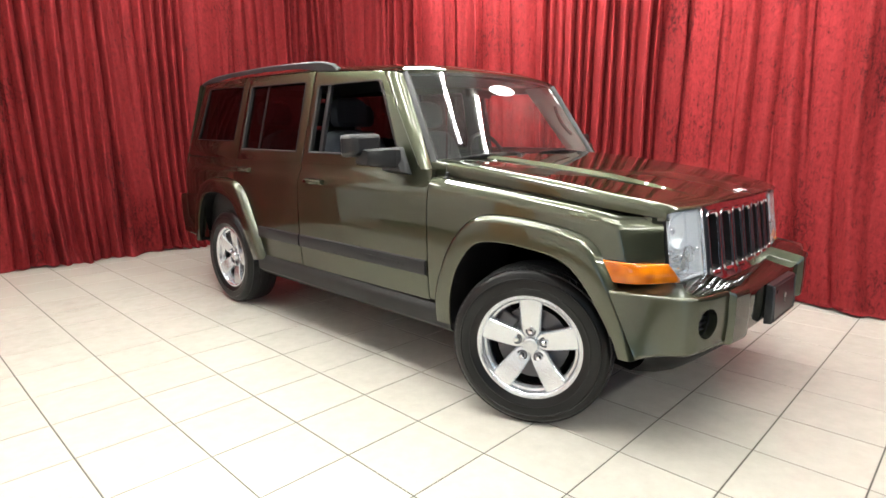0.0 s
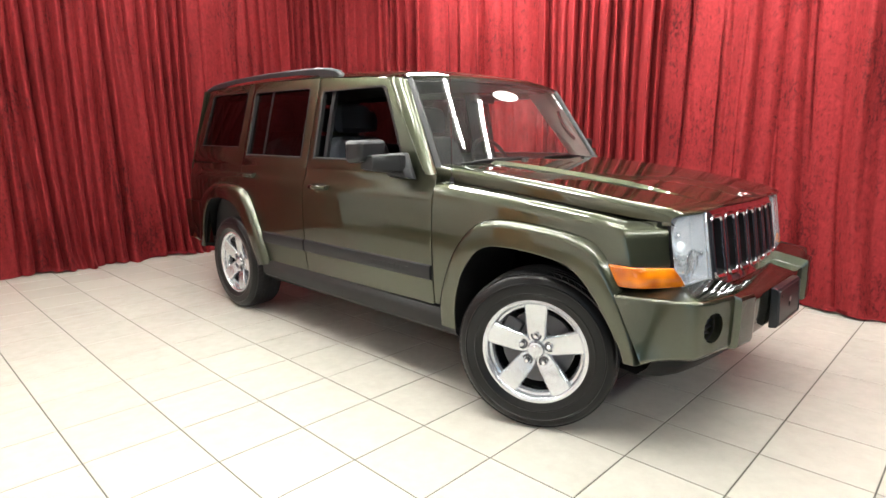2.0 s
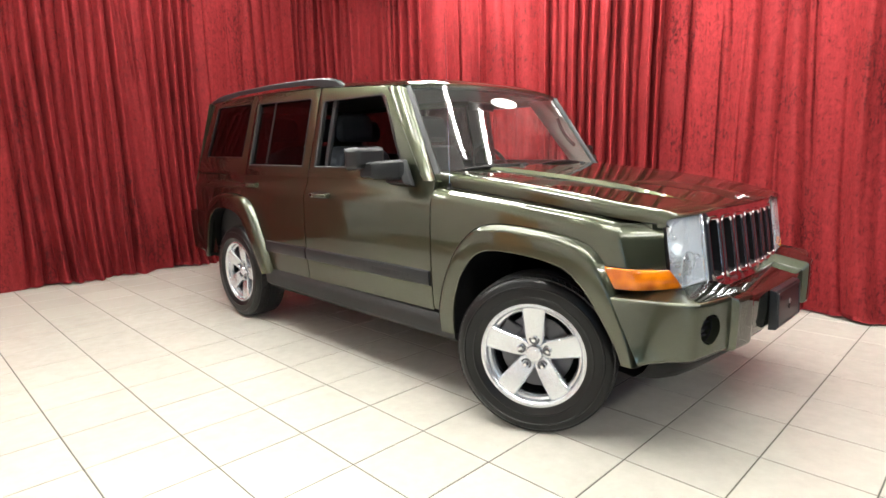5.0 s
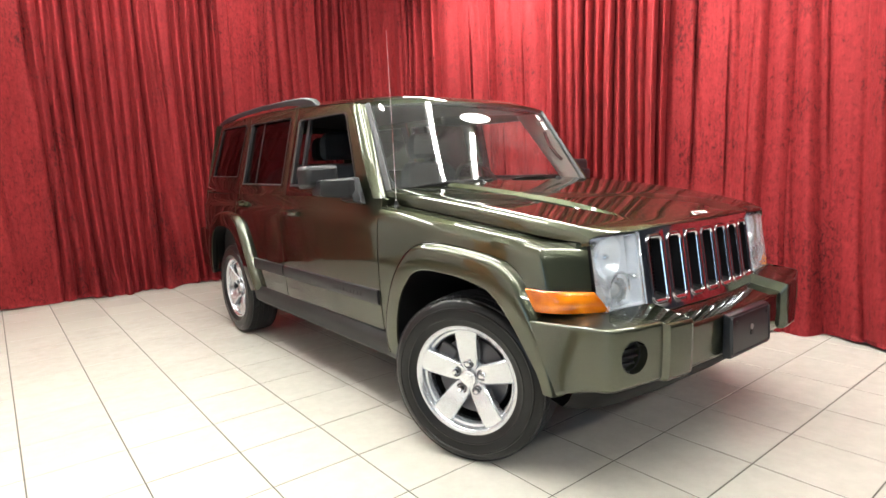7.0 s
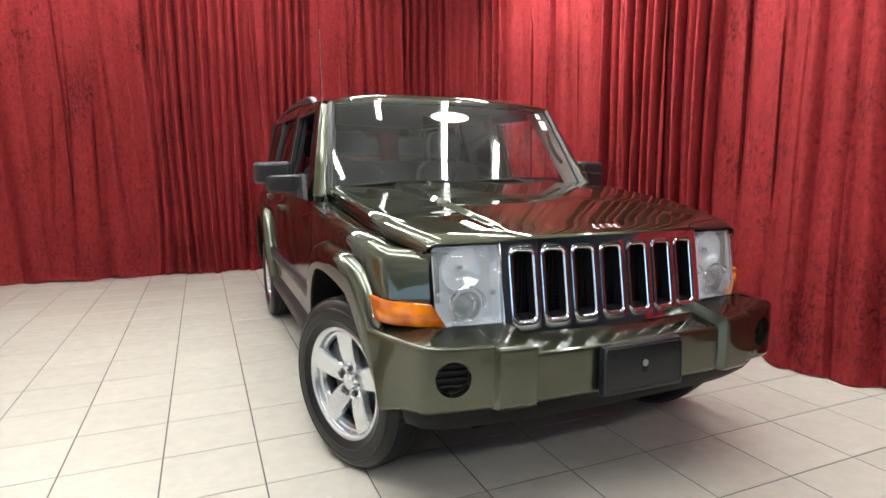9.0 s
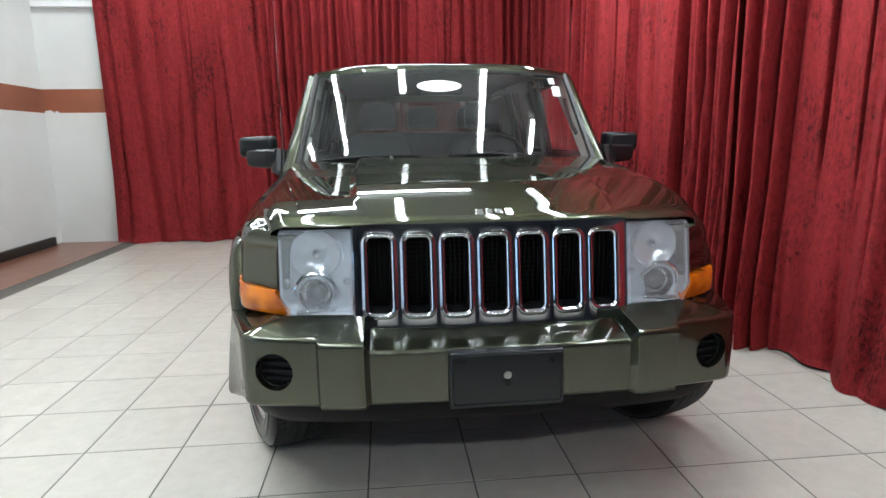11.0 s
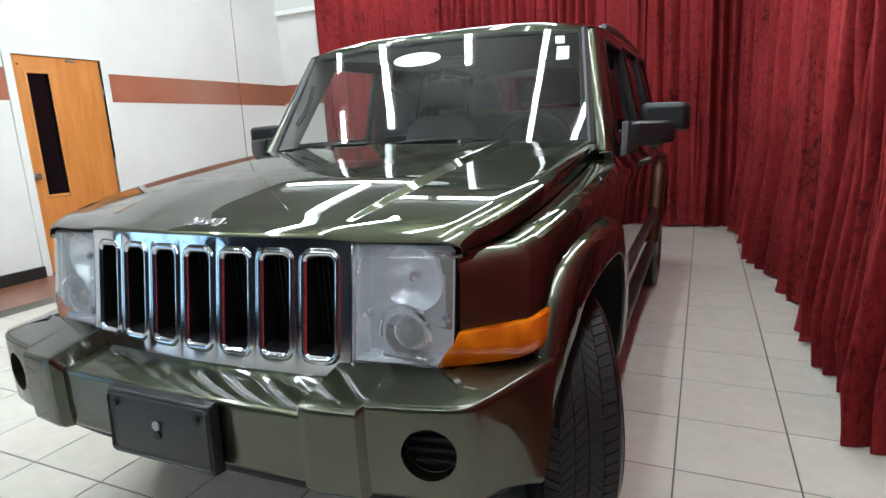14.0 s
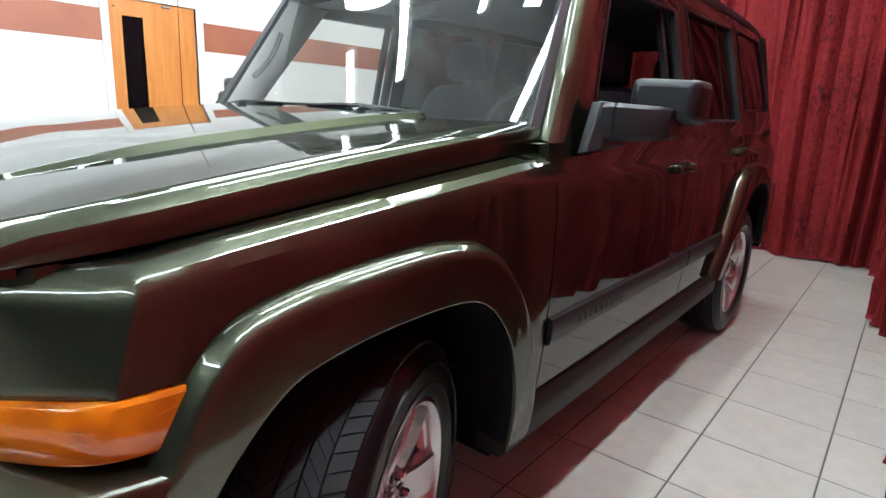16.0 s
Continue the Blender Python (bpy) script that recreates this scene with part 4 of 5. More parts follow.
        a2, b2 = Vector(ws_point(y0 / 0.75, g0, 0.004)), Vector(ws_point(y1 / 0.75, g1, 0.004))
        add_loft(blade, [[a2, a2 + Vector((0.016, 0, 0.011))], [b2, b2 + Vector((0.016, 0, 0.011))]])
        part("wiper_blade", blade, SEAL, w)
    wiper(-0.08, -0.70, -0.16, 0.030, 0.060)
    wiper(0.48, -0.02, 0.46, 0.055, 0.045)


build_windscreen()


def build_pillar(s):
    """Front pillar between windscreen and front door."""
    rows = []
    for g in steps(0, 1, 12):
        p = Vector(ws_point(s, g * 1.0 - 0.02))
        p.y += s * 0.018
        p.x -= 0.008
        x0 = -0.690 + (-1.088 + 0.690) * g
        z0 = 1.075 + (1.590 - 1.075) * g
        q = Vector((x0, s * half_width(x0, z0), z0))
        m1 = p.lerp(q, 0.35) + Vector((0.018, s * 0.014, 0.004))
        m2 = p.lerp(q, 0.70) + Vector((0.012, s * 0.013, 0.002))
        rows.append([p - Vector((0.03, s * 0.02, 0)), p, p.lerp(q, 0.15) + Vector((0.012, s * 0.008, 0.003)), m1, m2, q, q - Vector((0.01, s * 0.03, 0))])
    part("front_pillar", loft(rows), PAINT, car)
    # painted corner closing the gap between hood, fender and pillar
    fill = []
    for x in (-0.735, -0.68, -0.62, -0.56):
        w = half_width(x, 1.04) - 0.004
        e = hood_z(max(x, -0.72), 0.78)
        fill.append([(x, s * 0.70, e - 0.006), (x, s * 0.772, e - 0.010), (x, s * 0.785, e - 0.020), (x, s * 0.787, 1.058), (x, s * (w - 0.03), 1.056), (x, s * (w - 0.008), 1.048), (x, s * w, 1.034), (x, s * w, 0.99)])
    part("scuttle_corner", loft(fill), PAINT, car)


both(build_pillar)
roof_mid = smooth_table([(-3.47, 1.690), (-3.3, 1.722), (-2.9, 1.732), (-2.3, 1.730), (-1.95, 1.718), (-1.6, 1.694), (-1.3, 1.674), (-1.1, 1.656), (-1.0, 1.643), (-0.94, 1.630)])


def build_roof():
    fs = steps(-1, 1, 28)
    grid = []
    for f in fs:
        y_top = f * 0.68
        front = ws_x(y_top, ws_top(y_top)) - 0.004
        col = [(front + 0.004, f * 0.684, ws_top(y_top) - 0.012)]
        for u in [0.0, 0.012, 0.03, 0.06] + steps(0.1, 1, 24):
            x = front + (-3.44 - front) * u
            edge = roof_edge(x)
            w = half_width(x, edge) - 0.002
            w = w if u > 0.06 else w - (0.06 - u) * 0.4
            a = abs(f)
            mid = min(roof_mid(x), ws_top(0) + 0.006 + 0.55 * (front - x))
            z = edge + (mid - edge) * (1 - a ** 4.0)
            col.append((x, f * w, z))
        col.append((-3.47, f * 0.67, roof_edge(-3.45) - 0.03))
        grid.append(col)
    for end, s in ((0, -1), (-1, 1)):
        e = grid[end]
        row = [(x, y - s * 0.02, z - 0.012) for x, y, z in e]
        grid = [row] + grid if end == 0 else grid + [row]
    part("roof", loft(grid), PAINT, car)
    lining = bmesh.new()
    add_loft(lining, [[(x, f * 0.66, (roof_mid(x) if x > -3.4 else 1.69) - 0.055 - 0.03 * f * f) for f in steps(-1, 1, 8)] for x in (-1.06, -1.3, -2.0, -2.8, -3.35)])
    part("headliner", lining, HEADLINER, car, "grey fabric headliner")
    for s in (-1, 1):
        bm = bmesh.new()
        rows = []
        for x, z0, z1, w in ((-1.56, 1.615, 1.622, 0.014), (-1.60, 1.615, 1.648, 0.022), (-1.66, 1.622, 1.684, 0.026), (-1.76, 1.632, 1.704, 0.026), (-1.84, 1.668, 1.712, 0.022), (-2.05, 1.690, 1.722, 0.019), (-2.5, 1.702, 1.731, 0.018), (-3.0, 1.698, 1.726, 0.018), (-3.20, 1.682, 1.716, 0.020), (-3.30, 1.635, 1.704, 0.022), (-3.40, 1.625, 1.680, 0.022), (-3.43, 1.625, 1.655, 0.016)):
            y = 0.650
            rows.append([(x, s * (y - w), z0), (x, s * (y + w), z0 - 0.010), (x, s * (y + w * 0.9), z1 - 0.010), (x, s * (y + w * 0.4), z1), (x, s * (y - w * 0.6), z1)])
        add_loft(bm, rows, True, True)
        part("roof_rail", bm, GREY_PLASTIC, car, "grey plastic roof rail", bevel=0.003)


build_roof()

# ---- grille and lamps ----
GRILLE_Z0, GRILLE_Z1 = 0.652, 0.970


def face_x(y, z):
    """The plane of grille and headlights."""
    return 0.580 - 0.105 * (z - 0.66) / 0.30 * 0.45 - 0.068 * (abs(y) / 0.66) ** 2


def build_grille():
    slots = [(-0.3585 + 0.1195 * k) for k in range(7)]
    hw, hh, mid = 0.0375, 0.1165, 0.812
    panel_bm = bmesh.new()
    rad = 0.017

    def outline(grow, y0, y1, z0, z1, to_cell):
        """A slot's rounded outline, or the edge of its cell with as many corners."""
        pts = []
        for sy, sz, start in ((1, 1, 0), (-1, 1, 90), (-1, -1, 180), (1, -1, 270)):
            cy, cz = sy * (hw - rad), sz * (hh - rad)
            for q in steps(0, 90, 8):
                a = radians(start + q)
                if not to_cell:
                    pts.append((cy + (rad + grow) * math.cos(a), cz + (rad + grow) * math.sin(a)))
                    continue
                ey, ez = (y1 if sy > 0 else y0), (z1 if sz > 0 else z0)
                up = q if sy * sz > 0 else 90 - q
                fy = min(1.0, (90 - up) / 45)
                fz = min(1.0, up / 45)
                pts.append((cy + (ey - cy) * fy, cz + (ez - cz) * fz))
            # points along the straight side that follows
            n_cy, n_cz = (-cy, cz) if start in (0, 180) else (cy, -cz)
            last = pts[-1]
            for f in (0.25, 0.5, 0.75):
                if start in (0, 180):
                    pts.append((last[0] + (n_cy - cy) * f, last[1]))
                else:
                    pts.append((last[0], last[1] + (n_cz - cz) * f))
        return pts
    linings = []
    for k, c in enumerate(slots):
        y0, y1 = (-0.0785 if k == 0 else -0.05975), (0.0785 if k == 6 else 0.05975)
        z0, z1 = GRILLE_Z0 - mid, GRILLE_Z1 - mid
        rows = []
        # from deep inside the slot over its rounded rim out to the flat panel
        for grow, out_x, rise in ((-0.004, -0.040, 0.010), (-0.003, -0.012, 0.005), (-0.002, 0.002, 0.0), (0.0, 0.005, 0.0), (0.0025, 0.0075, 0.0), (0.0055, 0.009, 0.0), (0.009, 0.0092, 0.0), (0.012, 0.008, 0.0), (0.0145, 0.006, 0.0), (0.016, 0.0045, 0.0), (0.018, 0.004, 0.0)):
            row = []
            for dy, dz in outline(grow, y0, y1, z0, z1, False):
                dz += rise * max(0.0, min(1.0, (-dz / hh - 0.80) / 0.15))
                row.append((face_x(c + dy, mid + dz) + out_x, c + dy, mid + dz))
            rows.append(row)
        rows.append([(face_x(c + dy, mid + dz) + 0.004, c + dy, mid + dz) for dy, dz in outline(0, y0, y1, z0, z1, True)])
        linings.append(rows[:3])
        add_loft(panel_bm, rows[2:], True)
    bmesh.ops.remove_doubles(panel_bm, verts=panel_bm.verts, dist=0.0004)
    grille = part("grille", panel_bm, GRILLE_CHROME, car, "chrome grille with seven upright slots", 60)
    for rows in linings:
        part("slot_lining", loft(rows, True), SEAL, grille, "black plastic slot lining")
    skirt = bmesh.new()
    loop = [(y, GRILLE_Z0) for y in steps(-0.437, 0.437, 24)] + [(y, GRILLE_Z1) for y in steps(0.437, -0.437, 24)]
    add_loft(skirt, [[(face_x(y, z) + o, y + math.copysign(g, y), z + (g if z > 0.8 else -g)) for y, z in loop] for o, g in ((0.004, 0.0), (0.002, 0.003), (-0.002, 0.006), (-0.008, 0.008), (-0.05, 0.008))], True)
    part("grille_rim", skirt, GRILLE_CHROME, grille)
    for c in slots:
        mesh = bmesh.new()
        for k in range(5):
            y = c - 0.030 + 0.015 * k
            add_box(mesh, face_x(c, 0.8) - 0.060, face_x(c, 0.8) - 0.045, y - 0.002, y + 0.002, 0.685, 0.94)
        part("slot_grid", mesh, DARK, grille, "black upright bars behind the slot")
    part("radiator", box(0.40, 0.47, -0.44, 0.44, 0.45, 0.95), DARK, car, "dark radiator behind the grille")
    lines = bmesh.new()
    for k in range(16):
        z = 0.69 + 0.015 * k
        add_box(lines, 0.47, 0.474, -0.30, 0.30, z, z + 0.004)
    tagged(part("radiator_grid", lines, SEAL, car), kind="stuff")


build_grille()


def headlight(s):
    out = [(0.441, 0.958), (0.441, 0.690), (0.654, 0.686), (0.673, 0.735), (0.673, 0.942), (0.664, 0.954)]
    c = (0.560, 0.82)

    def ring(f, off):
        return [(face_x(c[0] + (y - c[0]) * f, c[1] + (z - c[1]) * f) + off, s * (c[0] + (y - c[0]) * f), c[1] + (z - c[1]) * f) for y, z in out]
    h = part("headlight", loft([ring(1.0, -0.10), ring(1.0, -0.004)], True), SEAL, car, "clear slightly hazy headlight")
    lens = bmesh.new()
    add_loft(lens, [ring(1.0, -0.004), ring(0.985, 0.006), ring(0.94, 0.011), ring(0.5, 0.013)], True)
    lens.faces.new(list(lens.verts)[-6:])
    lens_ob = part("lens", lens, LENS, h, "clear plastic lens")
    lens_ob.visible_shadow = False
    bowl = bmesh.new()
    add_loft(bowl, [ring(0.985, -0.006), ring(0.93, -0.012), ring(0.90, -0.055), ring(0.3, -0.075)], True)
    bowl.faces.new(list(bowl.verts)[-6:])
    part("bowl", bowl, LAMP_BOWL, h, "bright reflector bowl")
    y = 0.560
    # upper lamp: a wide shallow reflector sunk in the bowl
    z, r = 0.872, 0.080
    x = face_x(y, z) - 0.040
    main = part("main_beam", lathe([(r, 0.0), (r * 0.97, 0.003), (r * 0.93, -0.002), (r * 0.6, -0.022), (r * 0.2, -0.030), (0.0, -0.030)], 40, "x", (x, s * y, z)), LAMP_BOWL, h, "wide round reflector")
    part("bulb", lathe([(0.013, -0.03), (0.013, -0.010), (0.008, -0.003), (0.0, -0.002)], 16, "x", (x, s * y, z)), CHROME, main)
    # lower lamp: a projector under a bright hoop, standing on a plate
    z, r = 0.752, 0.054
    x = face_x(y, z) - 0.014
    low_lamp = part("low_beam", lathe([(r, -0.04), (r, 0.0), (r * 0.94, 0.004), (r * 0.86, -0.004), (r * 0.80, -0.022), (r * 0.62, -0.024)], 40, "x", (x, s * y, z)), REFLECTOR, h, "round projector lamp with chrome rim")
    part("projector_lens", lathe([(r * 0.64, -0.024), (r * 0.58, -0.010), (r * 0.40, 0.001), (r * 0.2, 0.006), (0.0, 0.008)], 28, "x", (x, s * y, z)), PROJECTOR, low_lamp, "dark glass projector lens")
    hoop = [(x + 0.006, s * (y + r * 1.18 * math.cos(a)), z + 0.004 + r * 1.18 * math.sin(a)) for a in steps(radians(-8), radians(188), 24)]
    part("hoop", tube(hoop, 0.0065, 8), REFLECTOR, low_lamp, "bright chrome hoop")
    for k in range(9):
        a = radians(10 + 160 * k / 8)
        fl = tube([(x - 0.012, s * y + r * 0.66 * math.cos(a), z + r * 0.66 * math.sin(a)), (x - 0.002, s * y + r * 0.88 * math.cos(a), z + r * 0.88 * math.sin(a))], 0.0028, 6)
        part("flute", fl, CHROME, low_lamp)
    part("foot_plate", box(x - 0.03, x + 0.012, min(s * (y - 0.060), s * (y + 0.060)), max(s * (y - 0.060), s * (y + 0.060)), z - 0.062, z - 0.046), REFLECTOR, h, "chrome plate", bevel=0.003)
    for yy in (0.462, 0.650):
        part("adjuster", lathe([(0.011, -0.02), (0.011, 0.004), (0.007, 0.008), (0.0, 0.008)], 14, "x", (face_x(yy, 0.79) - 0.02, s * yy, 0.792)), CHROME, h)
    # amber turn signal wrapping round the corner
    sig = bmesh.new()
    rows = []
    plan = smooth_line([(0.520, 0.640), (0.484, 0.705), (0.445, 0.765), (0.405, 0.806), (0.355, 0.828), (0.300, 0.842)], 4)

    def along(f):
        k = f * (len(plan) - 1)
        a, b = plan[int(k)], plan[min(int(k) + 1, len(plan) - 1)]
        return (a[0] + (b[0] - a[0]) * (k % 1), a[1] + (b[1] - a[1]) * (k % 1))
    for f in steps(0, 1, 20):
        ft = 0.15 + 0.85 * f
        (xb, yb), (xm, ym), (xt, yt) = along(f), along((f + ft) / 2), along(ft)
        zb, zt = 0.690 + 0.006 * f, 0.766 + 0.014 * f
        rows.append([(xb - 0.04, s * (yb - 0.03 * f), zb), (xb, s * yb, zb), (xb + 0.002, s * (yb + 0.003), zb + 0.006), (xm + 0.003, s * (ym + 0.003), (zb + zt) / 2), (xt - 0.002, s * (yt + 0.001), zt - 0.006), (xt - 0.004, s * (yt - 0.004), zt), (xt - 0.04, s * (yt - 0.03 * f), zt)])
    add_loft(sig, rows, True, True)
    signal = part("turn_signal", sig, AMBER, car, "amber plastic turn signal")
    for z in (0.712, 0.728, 0.744):
        rib = bmesh.new()
        pts = [along(f) for f in steps(0.80, 0.93, 6)]
        add_tube(rib, [(x, s * y, z + 0.012 * k / 6) for k, (x, y) in enumerate(pts)], 0.0028, 6)
        part("rib", rib, AMBER, signal)


both(headlight)


def fog_hole(s):
    return (0.617, s * 0.668, 0.560)


# ---- front bumper ----
def bumper_plan(t):
    """Plan line from the middle (t = 0) to the wheel arch (t = 1): x, y and the section's kind."""
    tab = [(0.0, 0.700, 0.0), (0.20, 0.697, 0.18), (0.395, 0.690, 0.385), (0.40, 0.690, 0.392), (0.415, 0.712, 0.408), (0.44, 0.714, 0.43), (0.54, 0.700, 0.538), (0.555, 0.676, 0.547), (0.57, 0.671, 0.570), (0.66, 0.654, 0.66), (0.735, 0.632, 0.742), (0.765, 0.612, 0.769), (0.79, 0.580, 0.784), (0.84, 0.522, 0.808), (0.92, 0.452, 0.840), (1.0, 0.395, 0.864)]
    ts = [a[0] for a in tab]
    return float(np.interp(t, ts, [a[1] for a in tab])), float(np.interp(t, ts, [a[2] for a in tab]))


def bumper_section(t):
    """Heights: top inner, top edge, face bottom; and the set-back of the top."""
    top = float(np.interp(t, [0, 0.395, 0.40, 0.415, 0.54, 0.556, 0.66, 0.78, 1.0], [0.650, 0.650, 0.650, 0.688, 0.690, 0.690, 0.690, 0.690, 0.690]))
    edge = float(np.interp(t, [0, 0.395, 0.40, 0.415, 0.54, 0.556, 0.66, 0.78, 1.0], [0.618, 0.618, 0.618, 0.652, 0.652, 0.660, 0.660, 0.662, 0.664]))
    low = float(np.interp(t, [0, 0.395, 0.44, 0.50, 0.56, 0.63, 0.72, 0.80, 0.90, 1.0], [0.450, 0.450, 0.449, 0.449, 0.449, 0.448, 0.444, 0.437, 0.426, 0.416]))
    return top, edge, low


def build_bumper():
    ts = [0.0, 0.1, 0.2, 0.3, 0.37, 0.39, 0.396, 0.40, 0.415, 0.425, 0.44, 0.49, 0.53, 0.54, 0.5475, 0.555, 0.57, 0.60, 0.63, 0.66, 0.69, 0.72, 0.74, 0.755, 0.77, 0.785, 0.80, 0.83, 0.86, 0.89, 0.92, 0.96, 1.0]
    half = []
    for t in ts:
        x, y = bumper_plan(t)
        x2, y2 = bumper_plan(min(1.0, t + 0.01))
        x1, y1 = bumper_plan(max(0.0, t - 0.01))
        n = Vector((y2 - y1, x1 - x2))
        n = n.normalized() if t > 0.6 else Vector((1, 0))
        top, edge, low = bumper_section(t)
        back = float(np.interp(t, [0, 0.39, 0.415, 0.54, 0.56, 0.7, 1.0], [0.135, 0.14, 0.175, 0.165, 0.14, 0.125, 0.11]))

        def at(depth, z):
            # the end against the wheel arch leans back towards its top
            lean = 0.5 * (0.56 - z) * max(0.0, t - 0.8) / 0.2
            return (x - n[0] * depth + lean, y - n[1] * depth, z)
        slope = (top - edge - 0.004) / (back - 0.010)
        half.append([at(back, top + 0.002), at(0.055, edge + 0.006 + 0.045 * slope), at(0.012, edge + 0.006), at(0.005, edge + 0.003), at(0.001, edge - 0.003), at(0.0, edge - 0.010), at(-0.001, (edge + low) / 2), at(0.002, low + 0.020), at(0.005, low + 0.010), at(0.012, low + 0.003), at(0.024, low), at(0.10, low + 0.008), at(back + 0.01, (top + low) / 2)])
    rows = [[(x, -y, z) for x, y, z in r] for r in half[:0:-1]] + half
    bm = loft(rows, True, True)
    raw = finish("front_bumper", bm, PAINT)
    cutters = []
    for s in (-1, 1):
        cx, cy, cz = fog_hole(s)
        d = Vector((1, s * 0.20, 0)).normalized()
        u = Vector((-d.y, d.x, 0))
        drill = bmesh.new()
        add_loft(drill, [[Vector((cx, cy, cz)) + d * k + u * (r * math.cos(a)) + Vector((0, 0, r * math.sin(a))) for a in steps(0, 2 * math.pi * 39 / 40, 39)] for k, r in ((-0.022, 0.055), (0.12, 0.062))], True, True)
        cut = finish("drill", drill, PAINT)
        cutters.append(cut)
        b = raw.modifiers.new("hole", "BOOLEAN")
        b.object, b.operation, b.solver = cut, "DIFFERENCE", "EXACT"
    bpy.context.view_layer.update()
    shape = bmesh.new()
    shape.from_mesh(bpy.data.meshes.new_from_object(raw.evaluated_get(bpy.context.evaluated_depsgraph_get())))
    for o in (raw, *cutters):
        bpy.data.objects.remove(o)
    bumper = part("front_bumper", shape, PAINT, car, "green painted bumper with stepped middle", 40, crisp=True)
    for s in (-1, 1):
        cx, cy, cz = fog_hole(s)
        d = Vector((1, s * 0.20, 0)).normalized()
        u = Vector((-d.y, d.x, 0))
        c0 = Vector((cx, cy, cz))
        fog = bmesh.new()
        rows = [[c0 + d * k + u * (r * math.cos(a)) + Vector((0, 0, r * math.sin(a))) for a in steps(0, 2 * math.pi * 39 / 40, 39)] for k, r in ((-0.018, 0.0565), (-0.018, 0.050), (-0.021, 0.0))]
        add_loft(fog, rows, True)
        f_ob = part("fog_lamp_recess", fog, SEAL, bumper, "round recess with black slats")
        rim = [c0 + d * 0.001 + u * (0.0575 * math.cos(a)) + Vector((0, 0, 0.0575 * math.sin(a))) for a in steps(0, 2 * math.pi, 40)]
        part("recess_ring", tube(rim, 0.0035, 6), GREY_PLASTIC, f_ob, "thin dark ring")
        for k in range(4):
            z = cz - 0.036 + 0.024 * k
            w = math.sqrt(max(0.0, 0.054 ** 2 - (z - cz) ** 2))
            slat = bmesh.new()
            c = Vector((cx, cy, z)) - d * 0.016
            add_loft(slat, [[c + u * e * w + Vector((0, 0, -0.006)), c + u * e * w + d * 0.012 + Vector((0, 0, -0.002)), c + u * e * w + d * 0.010 + Vector((0, 0, 0.004)), c + u * e * w + Vector((0, 0, 0.007))] for e in (-1, -0.5, 0, 0.5, 1)])
            part("slat", slat, BLACK_PLASTIC, f_ob)
    # lower valance and plate holder
    val = bmesh.new()
    rows = []
    for t in steps(-0.85, 0.85, 24):
        x, y = bumper_plan(abs(t))
        x = float(np.interp(abs(t), [0, 0.4, 0.6, 0.7, 0.78, 0.85], [0.690, 0.680, 0.660, 0.636, 0.586, 0.505]))
        sg = 1 if t >= 0 else -1
        low = bumper_section(abs(t))[2]
        rows.append([(x - 0.028, sg * y * 0.972, low + 0.02), (x - 0.034, sg * y * 0.967, low - 0.020), (x - 0.060, sg * y * 0.950, low - 0.060), (x - 0.11, sg * y * 0.92, low - 0.105), (x - 0.26, sg * y * 0.85, 0.318), (x - 0.46, sg * y * 0.82, 0.305)])
    add_loft(val, rows)
    part("valance", val, DARK, car, "black plastic valance")
    plate = bmesh.new()
    rows = []
    for f in steps(-1, 1, 6):
        y = 0.004 + 0.168 * f
        rows.append([(0.702, y, 0.448), (0.734, y, 0.452), (0.738, y, 0.47), (0.732, y, 0.605), (0.728, y, 0.620), (0.700, y, 0.624)])
    add_loft(plate, rows, True, True)
    holder = part("plate_holder", plate, PLATE_PLASTIC, bumper, "empty dark plastic plate holder", bevel=0.004)
    edge = bmesh.new()
    loop = [(a * 0.160, 0.538 + b * 0.072) for a, b in ((-1, -0.9), (-0.96, -1), (0.96, -1), (1, -0.9), (1, 0.9), (0.96, 1), (-0.96, 1), (-1, 0.9))]
    front = lambda z: float(np.interp(z, [0.47, 0.605], [0.738, 0.732]))
    add_loft(edge, [[(front(z) + o, 0.004 + y * g, 0.538 + (z - 0.538) * h) for y, z in loop] for g, h, o in ((1.03, 1.05, -0.001), (1.02, 1.04, 0.004), (1.0, 1.0, 0.004), (0.985, 0.97, -0.001))], True)
    part("plate_rim", edge, PLATE_PLASTIC, holder)
    for y, z, r, mat in ((-0.128, 0.590, 0.0085, SEAL), (0.136, 0.590, 0.0085, SEAL), (0.004, 0.551, 0.012, STEEL), (0.004, 0.527, 0.011, SEAL)):
        part("screw" if mat is STEEL else "bolt_hole", lathe([(r, 0.0), (r * 0.95, 0.003), (0.0, 0.003)], 16, "x", (0.7365, y, z)), mat, holder)


build_bumper()


